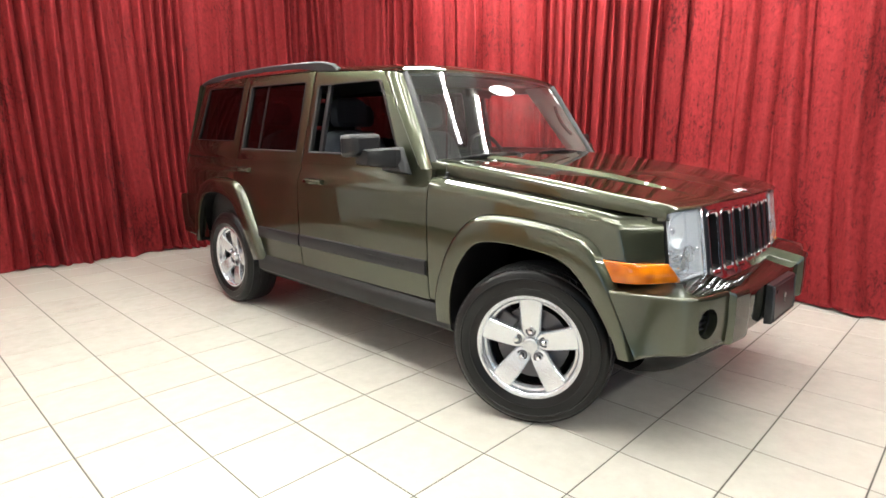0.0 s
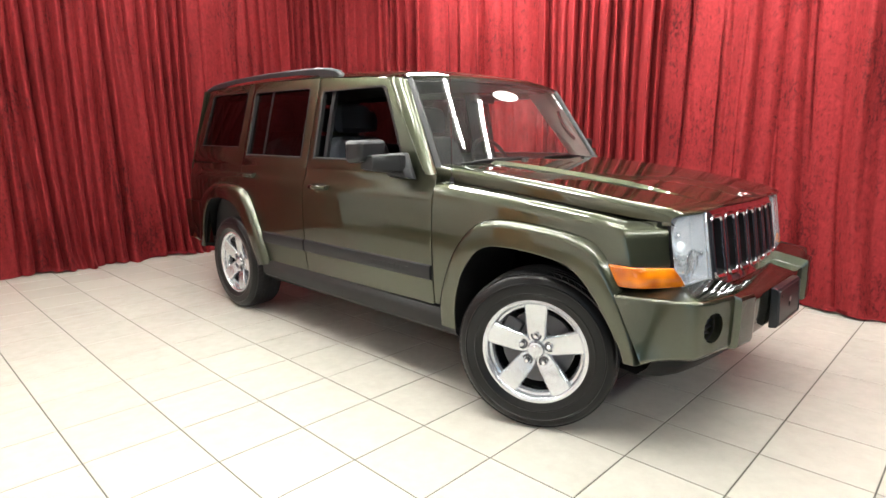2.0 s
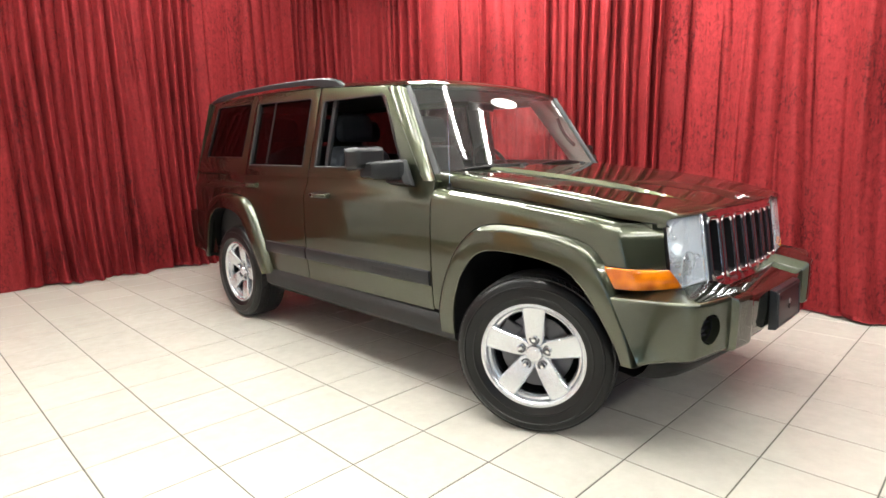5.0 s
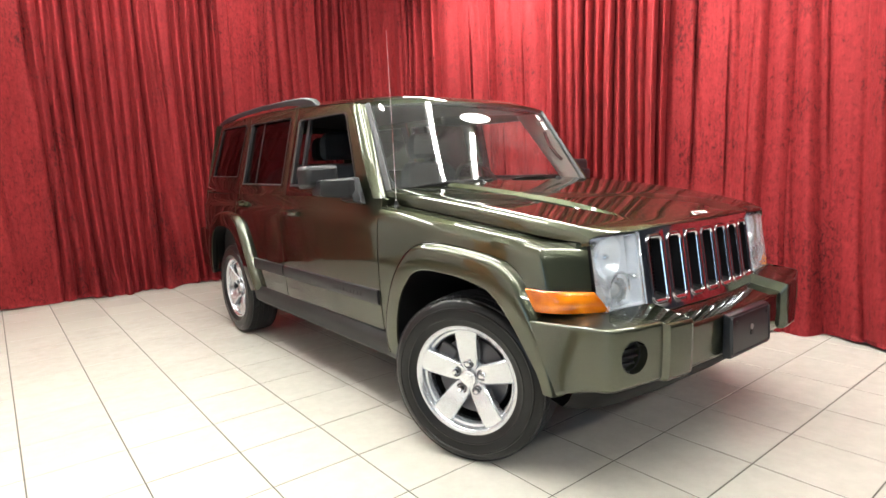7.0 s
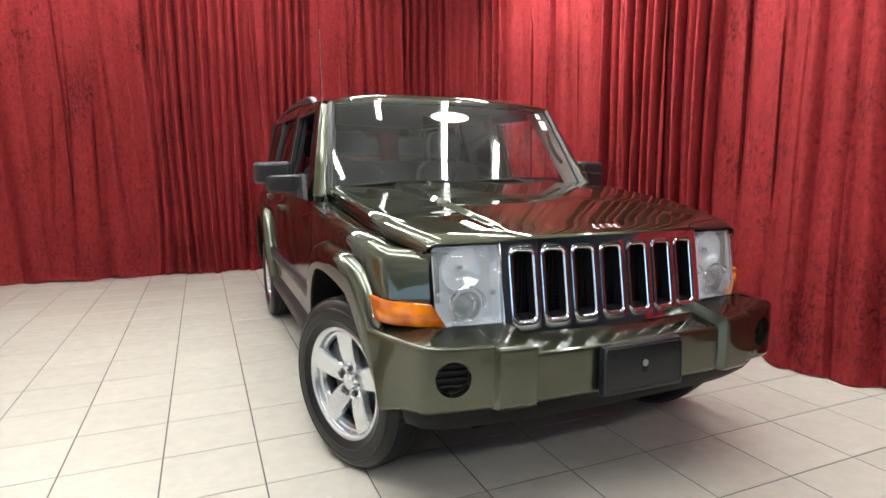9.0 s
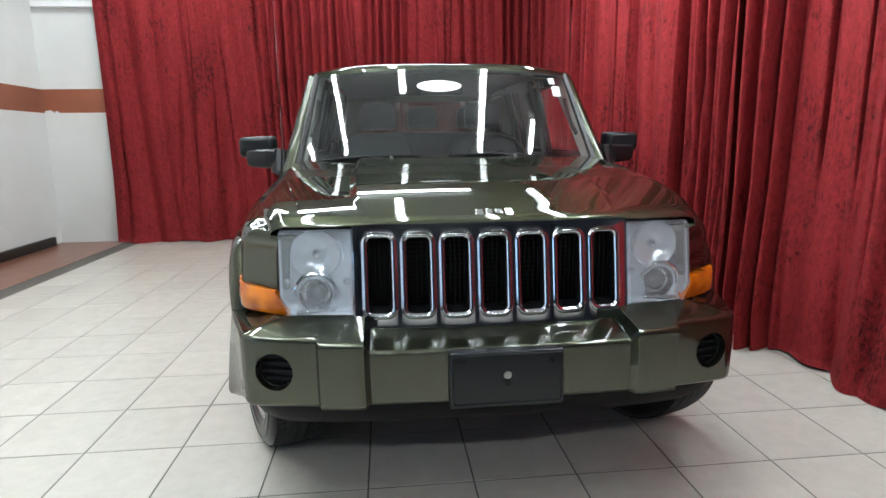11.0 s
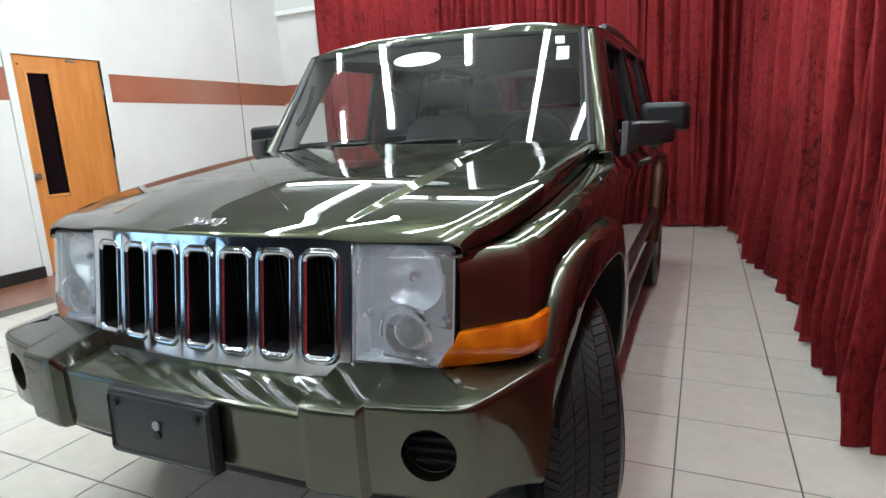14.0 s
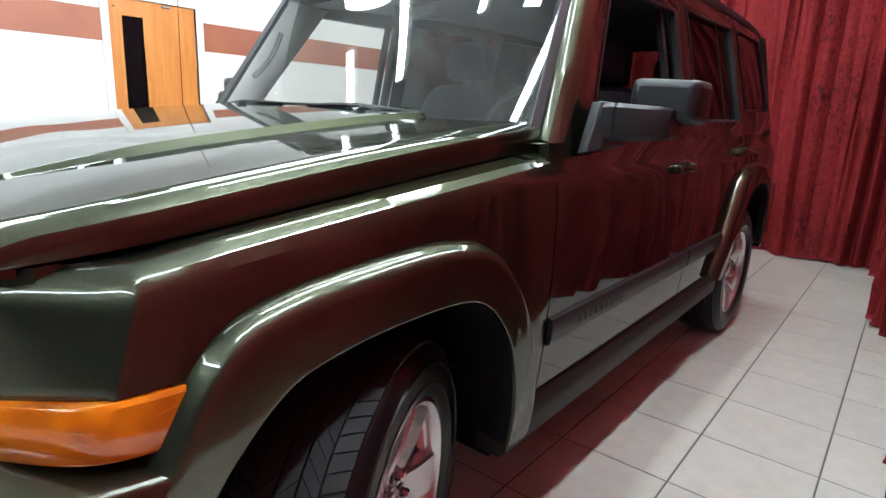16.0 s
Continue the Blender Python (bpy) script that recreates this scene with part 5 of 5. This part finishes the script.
# ---- rear end and underside ----
def build_rear():
    bm = bmesh.new()
    rows = []
    for f in steps(-1, 1, 16):
        a = abs(f)
        y = f * 0.875
        x = -3.620 + 0.10 * max(0.0, a - 0.75) / 0.25 * max(0.0, a - 0.75) / 0.25
        rows.append([(-3.40, y, 0.78), (x + 0.02, y, 0.785), (x, y, 0.765), (x, y, 0.60), (x + 0.03, y, 0.47), (-3.30, y, 0.45)])
    for s, end in ((-1, 0), (1, -1)):
        side = [[(x0 + 0.42 * k / 4 * (1 if j not in (0, 5) else 0.2), s * (0.875 + 0.012 * k / 4), z) for j, (x0, _, z) in enumerate(rows[end])] for k in (1, 2, 3, 4)]
        rows = side[::-1] + rows if end == 0 else rows + side
    add_loft(bm, rows)
    part("rear_bumper", bm, PAINT, car)
    gate = bmesh.new()
    w_in, w_out = (0.56, 1.20, 1.60), (0.70, 1.07, 1.68)
    def gx(z):
        return -3.52 + (z - 1.05) * 0.24
    pts_i = [(-w_in[0], w_in[1]), (w_in[0], w_in[1]), (w_in[0] * 0.96, w_in[2]), (-w_in[0] * 0.96, w_in[2])]
    pts_o = [(-0.80, 1.05), (0.80, 1.05), (0.70, 1.66), (-0.70, 1.66)]
    add_loft(gate, [[(gx(z) + 0.02, y, z) for y, z in pts_i], [(gx(z), y, z) for y, z in pts_i], [(gx(z), y, z) for y, z in pts_o]], True)
    add_loft(gate, [[(gx(1.05), y, 1.05) for y in steps(-0.80, 0.80, 8)], [(-3.53, y, 0.75) for y in steps(-0.80, 0.80, 8)]])
    g = part("tailgate", gate, PAINT, car)
    pane_bm = bmesh.new()
    pane_bm.faces.new([pane_bm.verts.new((gx(z) + 0.008, y, z)) for y, z in pts_i])
    part("rear_window", pane_bm, REAR_GLASS, g, "rear window glass").visible_shadow = False
    under = bmesh.new()
    add_box(under, -3.40, 0.42, -0.50, 0.50, 0.27, 0.46)
    add_box(under, -2.35, -0.46, -0.84, 0.84, 0.30, 0.46)
    add_box(under, -3.40, -3.22, -0.80, 0.80, 0.40, 0.60)
    add_box(under, -0.60, 0.40, -0.50, 0.50, 0.46, 0.95)
    part("underbody", under, DARK, car, "dark underside")
    for x in (AXLE_F, AXLE_R):
        part("axle", tube([(x, -0.7, HUB_Z), (x, 0.7, HUB_Z)], 0.035, 10), DARK, car)
    part("floor_pan", box(-3.40, -0.62, -0.84, 0.84, 0.46, 0.50), DARK, car)


build_rear()


# ---- cabin ----
def build_cabin():
    dash = bmesh.new()
    rows = []
    for y in steps(-0.76, 0.76, 14):
        hump = 0.03 * max(0.0, 1 - abs(y - 0.37) / 0.22)
        rows.append([(-0.66, y, 1.075), (-0.80, y, 1.098), (-0.98, y, 1.105 + hump), (-1.08, y, 1.085 + hump), (-1.14, y, 1.03), (-1.10, y, 0.80), (-1.05, y, 0.60)])
    add_loft(dash, rows)
    part("dashboard", dash, DASH, car, "black vinyl dashboard")
    wheel = bmesh.new()
    c, tilt = Vector((-1.28, 0.37, 1.09)), Matrix.Rotation(radians(-25), 3, "Y")
    ring = [c + tilt @ Vector((0, 0.185 * math.cos(a), 0.185 * math.sin(a))) for a in steps(0, 2 * math.pi, 28)]
    add_tube(wheel, ring, 0.014, 8)
    for a in (0.0, math.pi, -math.pi / 2):
        add_tube(wheel, [c + tilt @ Vector((0.02, 0.05 * math.cos(a), 0.05 * math.sin(a))), c + tilt @ Vector((0, 0.18 * math.cos(a), 0.18 * math.sin(a)))], 0.016, 6)
    add_lathe(wheel, [(0.07, -0.01), (0.06, -0.03), (0.0, -0.035)], 20, "x", tuple(c + Vector((0.02, 0, 0))))
    part("steering_wheel", wheel, DASH, car, "black steering wheel")

    def seat(x, y, w, z=0.70):
        s_bm = bmesh.new()
        back = []
        for h, d, ww in ((0.0, 0.0, 0.92), (0.12, -0.03, 1.0), (0.35, -0.09, 1.0), (0.52, -0.14, 0.85), (0.58, -0.16, 0.6)):
            back.append([(x + d + 0.06, y - w * ww, z + h), (x + d + 0.085, y, z + h), (x + d + 0.06, y + w * ww, z + h), (x + d - 0.06, y + w * ww, z + h), (x + d - 0.06, y - w * ww, z + h)])
        add_loft(s_bm, back, True, True)
        ob = part("seat", s_bm, CLOTH, car, "dark cloth car seat", bevel=0.02)
        c_bm = bmesh.new()
        add_loft(c_bm, [[(x + 0.06, y - w, z - 0.14), (x + 0.06, y + w, z - 0.14), (x + 0.50, y + w, z - 0.12), (x + 0.50, y - w, z - 0.12)], [(x + 0.02, y - w, z + 0.02), (x + 0.02, y + w, z + 0.02), (x + 0.50, y + w * 0.95, z + 0.04), (x + 0.50, y - w * 0.95, z + 0.04)]], True, True)
        part("cushion", c_bm, CLOTH, ob, bevel=0.02)
        n = 1 if w < 0.3 else 3
        for k in range(n):
            yy = y + (k - (n - 1) / 2) * 0.42
            hz = z + 0.61
            hb = bmesh.new()
            add_loft(hb, [[(x - 0.19 + a * r, yy + 0.125 * f2 * r2, hz + h) for a, f2 in ((0.05, -1), (0.075, -0.5), (0.08, 0), (0.075, 0.5), (0.05, 1), (-0.03, 1), (-0.045, 0), (-0.03, -1))] for h, r, r2 in ((0.0, 0.7, 0.85), (0.03, 1.0, 1.0), (0.12, 1.0, 1.0), (0.17, 0.8, 0.85), (0.19, 0.4, 0.6))], True, True)
            part("headrest", hb, CLOTH, ob)
    seat(-1.72, -0.37, 0.26, 0.70)
    seat(-1.72, 0.37, 0.26, 0.70)
    seat(-2.62, 0.0, 0.62, 0.72)
    for s in (-1, 1):
        # light trim inside the front pillar with the grab handle, and the door linings
        bm = bmesh.new()
        rows = []
        for g in steps(0.0, 1.0, 8):
            p = Vector(ws_point(s * 0.985, g, -0.012))
            x0, z0 = -0.80 + (-1.16 + 0.80) * g, 1.10 + (1.56 - 1.10) * g
            q = Vector((x0 - 0.075 + 0.03 * g, s * (half_width(x0, z0) - 0.055), z0 + 0.01))
            rows.append([p, p.lerp(q, 0.4) + Vector((-0.01, -s * 0.030, 0)), p.lerp(q, 0.8) + Vector((0, -s * 0.025, 0)), q])
        add_loft(bm, rows)
        ob = part("pillar_lining", bm, PILLAR_LINING, car, "light grey pillar lining")
        grab = bmesh.new()
        add_tube(grab, [Vector(ws_point(s * 0.97, g, -0.05 - 0.02 * math.sin(math.pi * (g - 0.38) / 0.4))) for g in steps(0.38, 0.78, 8)], 0.011, 8)
        part("grab_handle", grab, TRIM_GREY, ob, "grey grab handle")
        lining = bmesh.new()
        add_loft(lining, [[(x, s * (half_width(x, z) - 0.06), z) for z in (0.50, 0.8, 1.05, 1.135)] for x in steps(-0.80, -3.40, 10)])
        part("door_lining", lining, DASH, car, "dark door lining")
        for x0, x1 in ((-1.72, -1.82), (-2.57, -2.66), (-3.24, -3.40)):
            bp = bmesh.new()
            add_loft(bp, [[(x, s * (half_width(x, z) - 0.045), z) for z in steps(1.10, 1.60, 5)] for x in (x0, x1)])
            part("inner_pillar", bp, TRIM_GREY, car, "grey inner pillar lining")
    mirror = bmesh.new()
    add_loft(mirror, [[(-1.06, -0.12, 1.475), (-1.06, 0.12, 1.475), (-1.06, 0.125, 1.535), (-1.06, -0.125, 1.535)], [(-1.04, -0.10, 1.485), (-1.04, 0.10, 1.485), (-1.04, 0.10, 1.525), (-1.04, -0.10, 1.525)]], True, True)
    part("rear_view_mirror", mirror, DASH, car, "black interior mirror", bevel=0.006)


build_cabin()


# ---- door mirrors, antenna, wheels ----
def door_mirror(s):
    # base plate on the door corner with a slanted front edge
    base = bmesh.new()
    add_loft(base, [[(-0.742, s * 0.862, 1.058), (-0.80, s * 0.862, 1.192), (-0.93, s * 0.850, 1.186), (-0.92, s * 0.862, 1.062)],
                    [(-0.748, s * 0.888, 1.066), (-0.803, s * 0.886, 1.196), (-0.925, s * 0.880, 1.188), (-0.915, s * 0.890, 1.070)],
                    [(-0.775, s * 0.916, 1.076), (-0.822, s * 0.912, 1.194), (-0.920, s * 0.905, 1.188), (-0.915, s * 0.915, 1.080)]], True, True)
    m = part("door_mirror", base, GREY_PLASTIC, car, "dark grey plastic door mirror", bevel=0.004)
    low = bmesh.new()
    rows = []
    for y, x0, z0, z1, back in ((0.900, -0.786, 1.092, 1.190, -0.91), (0.925, -0.790, 1.094, 1.192, -0.92), (0.985, -0.812, 1.098, 1.190, -0.935), (1.035, -0.838, 1.103, 1.187, -0.945), (1.052, -0.856, 1.112, 1.180, -0.948)):
        mid = (z0 + z1) / 2
        rows.append([(x0 - 0.012, s * y, z0), (x0, s * y, z0 + 0.012), (x0 + 0.003, s * y, mid), (x0, s * y, z1 - 0.010), (x0 - 0.014, s * y, z1), (back, s * y, z1 - 0.004), (back, s * y, z0 + 0.004)])
    add_loft(low, rows, True, True)
    part("mirror_arm", low, GREY_PLASTIC, m, crisp=True)
    part("seam", tube([(-0.792, s * 0.930, 1.10), (-0.784, s * 0.931, 1.142), (-0.790, s * 0.932, 1.188), (-0.83, s * 0.933, 1.1935)], 0.0016, 5), SEAL, m)
    head = bmesh.new()
    sec = lambda x, k, dz: [(x, s * (1.012 - 0.098 * k), 1.146 + dz), (x, s * (1.012 + 0.094 * k), 1.146 + dz), (x, s * (1.012 + 0.094 * k), 1.256 - 0.012 * (1 - k)), (x, s * (1.012 - 0.098 * k), 1.262 - 0.012 * (1 - k))]
    add_loft(head, [sec(-1.01, 0.97, 0.0), sec(-0.99, 1.0, -0.002), sec(-0.93, 0.97, 0.004), sec(-0.895, 0.86, 0.014)], True, True)
    part("mirror_housing", head, GREY_PLASTIC, m, bevel=0.022)
    glass = bmesh.new()
    glass.faces.new([glass.verts.new(p) for p in ((-1.012, s * 0.925, 1.168), (-1.012, s * 1.096, 1.168), (-1.012, s * 1.096, 1.252), (-1.012, s * 0.925, 1.258))])
    part("mirror_glass", glass, material("mirror", (0.9, 0.9, 0.9), 0.02, 1.0), m, "mirror glass")


both(door_mirror)


def build_antenna():
    bm = bmesh.new()
    add_lathe(bm, [(0.0, -0.01), (0.017, -0.01), (0.017, 0.004), (0.010, 0.012), (0.009, 0.032), (0.0, 0.034)], 14, "z", (-0.552, -0.812, 1.046))
    a = part("antenna", bm, BLACK_PLASTIC, car, "thin black antenna on the fender")
    part("mast", tube([(-0.552, -0.812, 1.07), (-0.556, -0.813, 1.42), (-0.566, -0.814, 1.86)], [0.0019, 0.0014, 0.0010], 6), CHROME, a, "thin steel mast")


build_antenna()


def draw_out_tail():
    """The tail behind the rear wheels, drawn out to the car's full length."""
    for ob in car.children_recursive:
        if ob.type != "MESH":
            continue
        for v in ob.data.vertices:
            v.co.x -= 0.085 * min(1.0, max(0.0, (-3.02 - v.co.x) / 0.36))


draw_out_tail()


def build_wheel():
    """A wheel with its outer face towards -y, centred on the origin."""
    w = new("wheel")
    w.parent = car
    tagged(w, "five-spoke silver alloy wheel with black tyre")
    R, W = TYRE_R, 0.118
    prof = [(0.222, -0.096), (0.232, -0.104), (0.245, -0.112), (0.258, -0.1155), (0.261, -0.1185), (0.265, -0.1185), (0.267, -0.1170), (0.285, -0.119), (0.302, -0.1175), (0.304, -0.1200), (0.308, -0.1195), (0.310, -0.1155), (0.325, -0.110), (0.338, -0.100), (R - 0.008, -0.088), (R - 0.008, 0.088), (0.338, 0.100), (0.325, 0.110), (0.305, 0.117), (0.275, 0.119), (0.245, 0.112), (0.222, 0.096)]
    bm = lathe(prof, 72)
    tread = bmesh.new()
    n = 70
    for k in range(n):
        a0 = 2 * math.pi * k / n
        for y0, y1, skew, gap in ((-0.096, -0.058, 0.045, 0.13), (-0.055, -0.020, -0.110, 0.06), (-0.016, 0.016, 0.090, 0.05), (0.020, 0.055, -0.110, 0.06), (0.058, 0.096, 0.045, 0.13)):
            da = 2 * math.pi / n * (1 - gap)
            sk = skew * (1 if y0 < 0 else -1)
            pts = []
            for r in (R - 0.010, R - (0.0015 if abs(y0 + y1) > 0.1 else 0.0)):
                for a, y, dk in ((a0, y0, 0), (a0 + da, y0, 0), (a0 + da, y1, sk), (a0, y1, sk)):
                    rr = r - (0.004 if abs(y) > 0.09 else 0.0)
                    pts.append(tread.verts.new((rr * math.cos(a + dk), y, rr * math.sin(a + dk))))
            tread.faces.new(pts[4:])
            for i in range(4):
                j = (i + 1) % 4
                tread.faces.new((pts[i], pts[j], pts[4 + j], pts[4 + i]))
    tyre = part("tyre", bm, RUBBER, w, "black tyre with blocky tread")
    tagged(part("tread", tread, TREAD, tyre), kind="stuff")
    rim = lathe([(0.190, -0.055), (0.197, -0.072), (0.206, -0.076), (0.209, -0.092), (0.214, -0.100), (0.222, -0.105), (0.232, -0.104), (0.233, -0.096), (0.222, -0.090), (0.208, -0.075), (0.200, 0.090)], 64)
    rim_ob = part("rim", rim, ALLOY, w, "silver alloy rim")
    for k in range(5):
        rot = Matrix.Rotation(radians(90 + 72 * k), 4, "Y").inverted()
        sp = bmesh.new()
        rows = []
        for r, hw, y, d in ((0.030, 0.026, -0.058, 0.04), (0.058, 0.040, -0.062, 0.04), (0.085, 0.043, -0.072, 0.036), (0.13, 0.045, -0.084, 0.032), (0.175, 0.048, -0.091, 0.030), (0.200, 0.050, -0.094, 0.030), (0.216, 0.052, -0.094, 0.026)):
            rows.append([(r, y + d, -hw * 1.04), (r, y + 0.006, -hw), (r, y, -hw * 0.86), (r, y - 0.001, 0), (r, y, hw * 0.86), (r, y + 0.006, hw), (r, y + d, hw * 1.04)])
        add_loft(sp, rows)
        for v in sp.verts:
            v.co = rot @ v.co
        part("spoke", sp, ALLOY, rim_ob)
        pocket = bmesh.new()
        add_lathe(pocket, [(0.024, -0.0655), (0.020, -0.0672), (0.0165, -0.0672), (0.0160, -0.060)], 16, "y", (0.064, 0, 0))
        for v in pocket.verts:
            v.co = rot @ v.co
        part("lug_seat", pocket, BRAKE, rim_ob)
        nut = lathe([(0.0, -0.085), (0.008, -0.084), (0.0130, -0.079), (0.0140, -0.062)], 6, "y", (0.064, 0, 0))
        for v in nut.verts:
            v.co = rot @ v.co
        part("lug_nut", nut, CHROME, rim_ob, "chrome wheel nut", angle=20)
    part("hub_cap", lathe([(0.0, -0.078), (0.020, -0.0785), (0.0215, -0.0765), (0.026, -0.0765), (0.033, -0.074), (0.037, -0.067), (0.039, -0.056), (0.060, -0.052)], 32), ALLOY, rim_ob, "round silver hub cap")
    part("valve", tube([(0.148, -0.072, -0.125), (0.138, -0.088, -0.118)], 0.004, 6), SEAL, rim_ob)
    part("brake_disc", lathe([(0.0, -0.020), (0.075, -0.020), (0.085, -0.028), (0.160, -0.028), (0.160, 0.0), (0.0, 0.0)], 40), BRAKE, w, "grey brake disc")
    cal = bmesh.new()
    add_box(cal, 0.10, 0.185, -0.05, 0.03, -0.06, 0.06, Matrix.Rotation(radians(-150), 4, "Y"))
    part("caliper", cal, BRAKE, w, bevel=0.01)
    part("drum", lathe([(0.195, -0.02), (0.195, 0.09), (0.0, 0.09)], 40), DARK, w)
    return w


def build_wheels():
    first = build_wheel()
    steer = 22
    first.matrix_basis = pose(AXLE_F - 0.015, -0.785, HUB_Z, 0, 0, steer)
    for x, s, turn, steered in ((AXLE_R, -1, 17, 0), (AXLE_F - 0.055, 1, 30, steer), (AXLE_R, 1, -20, 0)):
        m = pose(x, s * 0.772, HUB_Z, 0, 0, steered + (180 if s > 0 else 0)) @ pose(0, 0, 0, 0, turn, 0)
        copy_thing(first, m)


build_wheels()


# ---- floor: tiles one by one where the camera passes, the rest joined ----
def build_floor():
    slab = tagged(finish("floor", box(X_BACK, X_FRONT, TILE_END, Y_SIDE, -0.08, -0.0025), GROUT), "pale beige ceramic tiles with dark grout", kind="structure")
    strip = finish("floor", box(X_BACK, X_FRONT, Y_WALL, TILE_END, -0.08, 0.0), STRIP_FLOOR)
    tagged(strip, "brown floor strip along the white wall", kind="structure")
    half = PITCH / 2 - 0.0030

    def tile_bm(bm, x, y, sx=1.0, sy=1.0):
        b = 0.0025
        hx, hy = half * sx, half * sy
        low = [(x - hx, y - hy, -0.003), (x + hx, y - hy, -0.003), (x + hx, y + hy, -0.003), (x - hx, y + hy, -0.003)]
        mid = [(px, py, -0.001) for px, py, _ in low]
        top = [(x + (px - x) * (1 - b / hx), y + (py - y) * (1 - b / hy), 0.0) for px, py, _ in low]
        add_loft(bm, [low, mid, top], True)
        bm.faces.new(list(bm.verts)[-4:])
    one = bmesh.new()
    one.verts.ensure_lookup_table()
    tile_bm(one, 0, 0)
    first = finish("tile", one, TILE, 1)
    mesh = first.data
    first.parent = slab
    rest_rows, near = [], []
    i0, i1 = int((X_BACK - GRID_X) / PITCH) - 1, int((X_FRONT - GRID_X) / PITCH) + 1
    for i in range(i0, i1):
        for j in range(-10, 6):
            x, y = GRID_X + (i + 0.5) * PITCH, GRID_Y + (j + 0.5) * PITCH
            if x - PITCH / 2 < X_BACK - 0.2 or y - PITCH / 2 < TILE_END - 0.01 or y > Y_SIDE or x > X_FRONT:
                continue
            (near if -4.0 < x < 1.9 and -2.9 < y < 2.0 else rest_rows).append((x, y))
    rng = random.Random(5)
    for k, (x, y) in enumerate(near):
        ob = first if k == 0 else new("tile", mesh)
        ob.parent = slab
        ob.matrix_basis = pose(x, y, rng.uniform(-0.0004, 0.0004), rng.uniform(-0.02, 0.02), rng.uniform(-0.02, 0.02), 90 * rng.randrange(4))
    verts, faces = [], []
    src = [tuple(v.co) for v in mesh.vertices]
    polys = [tuple(p.vertices) for p in mesh.polygons]
    for x, y in rest_rows:
        o = len(verts)
        verts += [(x + a, y + b, c) for a, b, c in src]
        faces += [tuple(o + q for q in p) for p in polys]
    me = bpy.data.meshes.new("tiles")
    me.from_pydata(verts, [], faces)
    me.materials.append(TILE)
    far = tagged(new("tiles", me), "pale beige ceramic tiles", kind="stuff")
    far.parent = slab


build_floor()
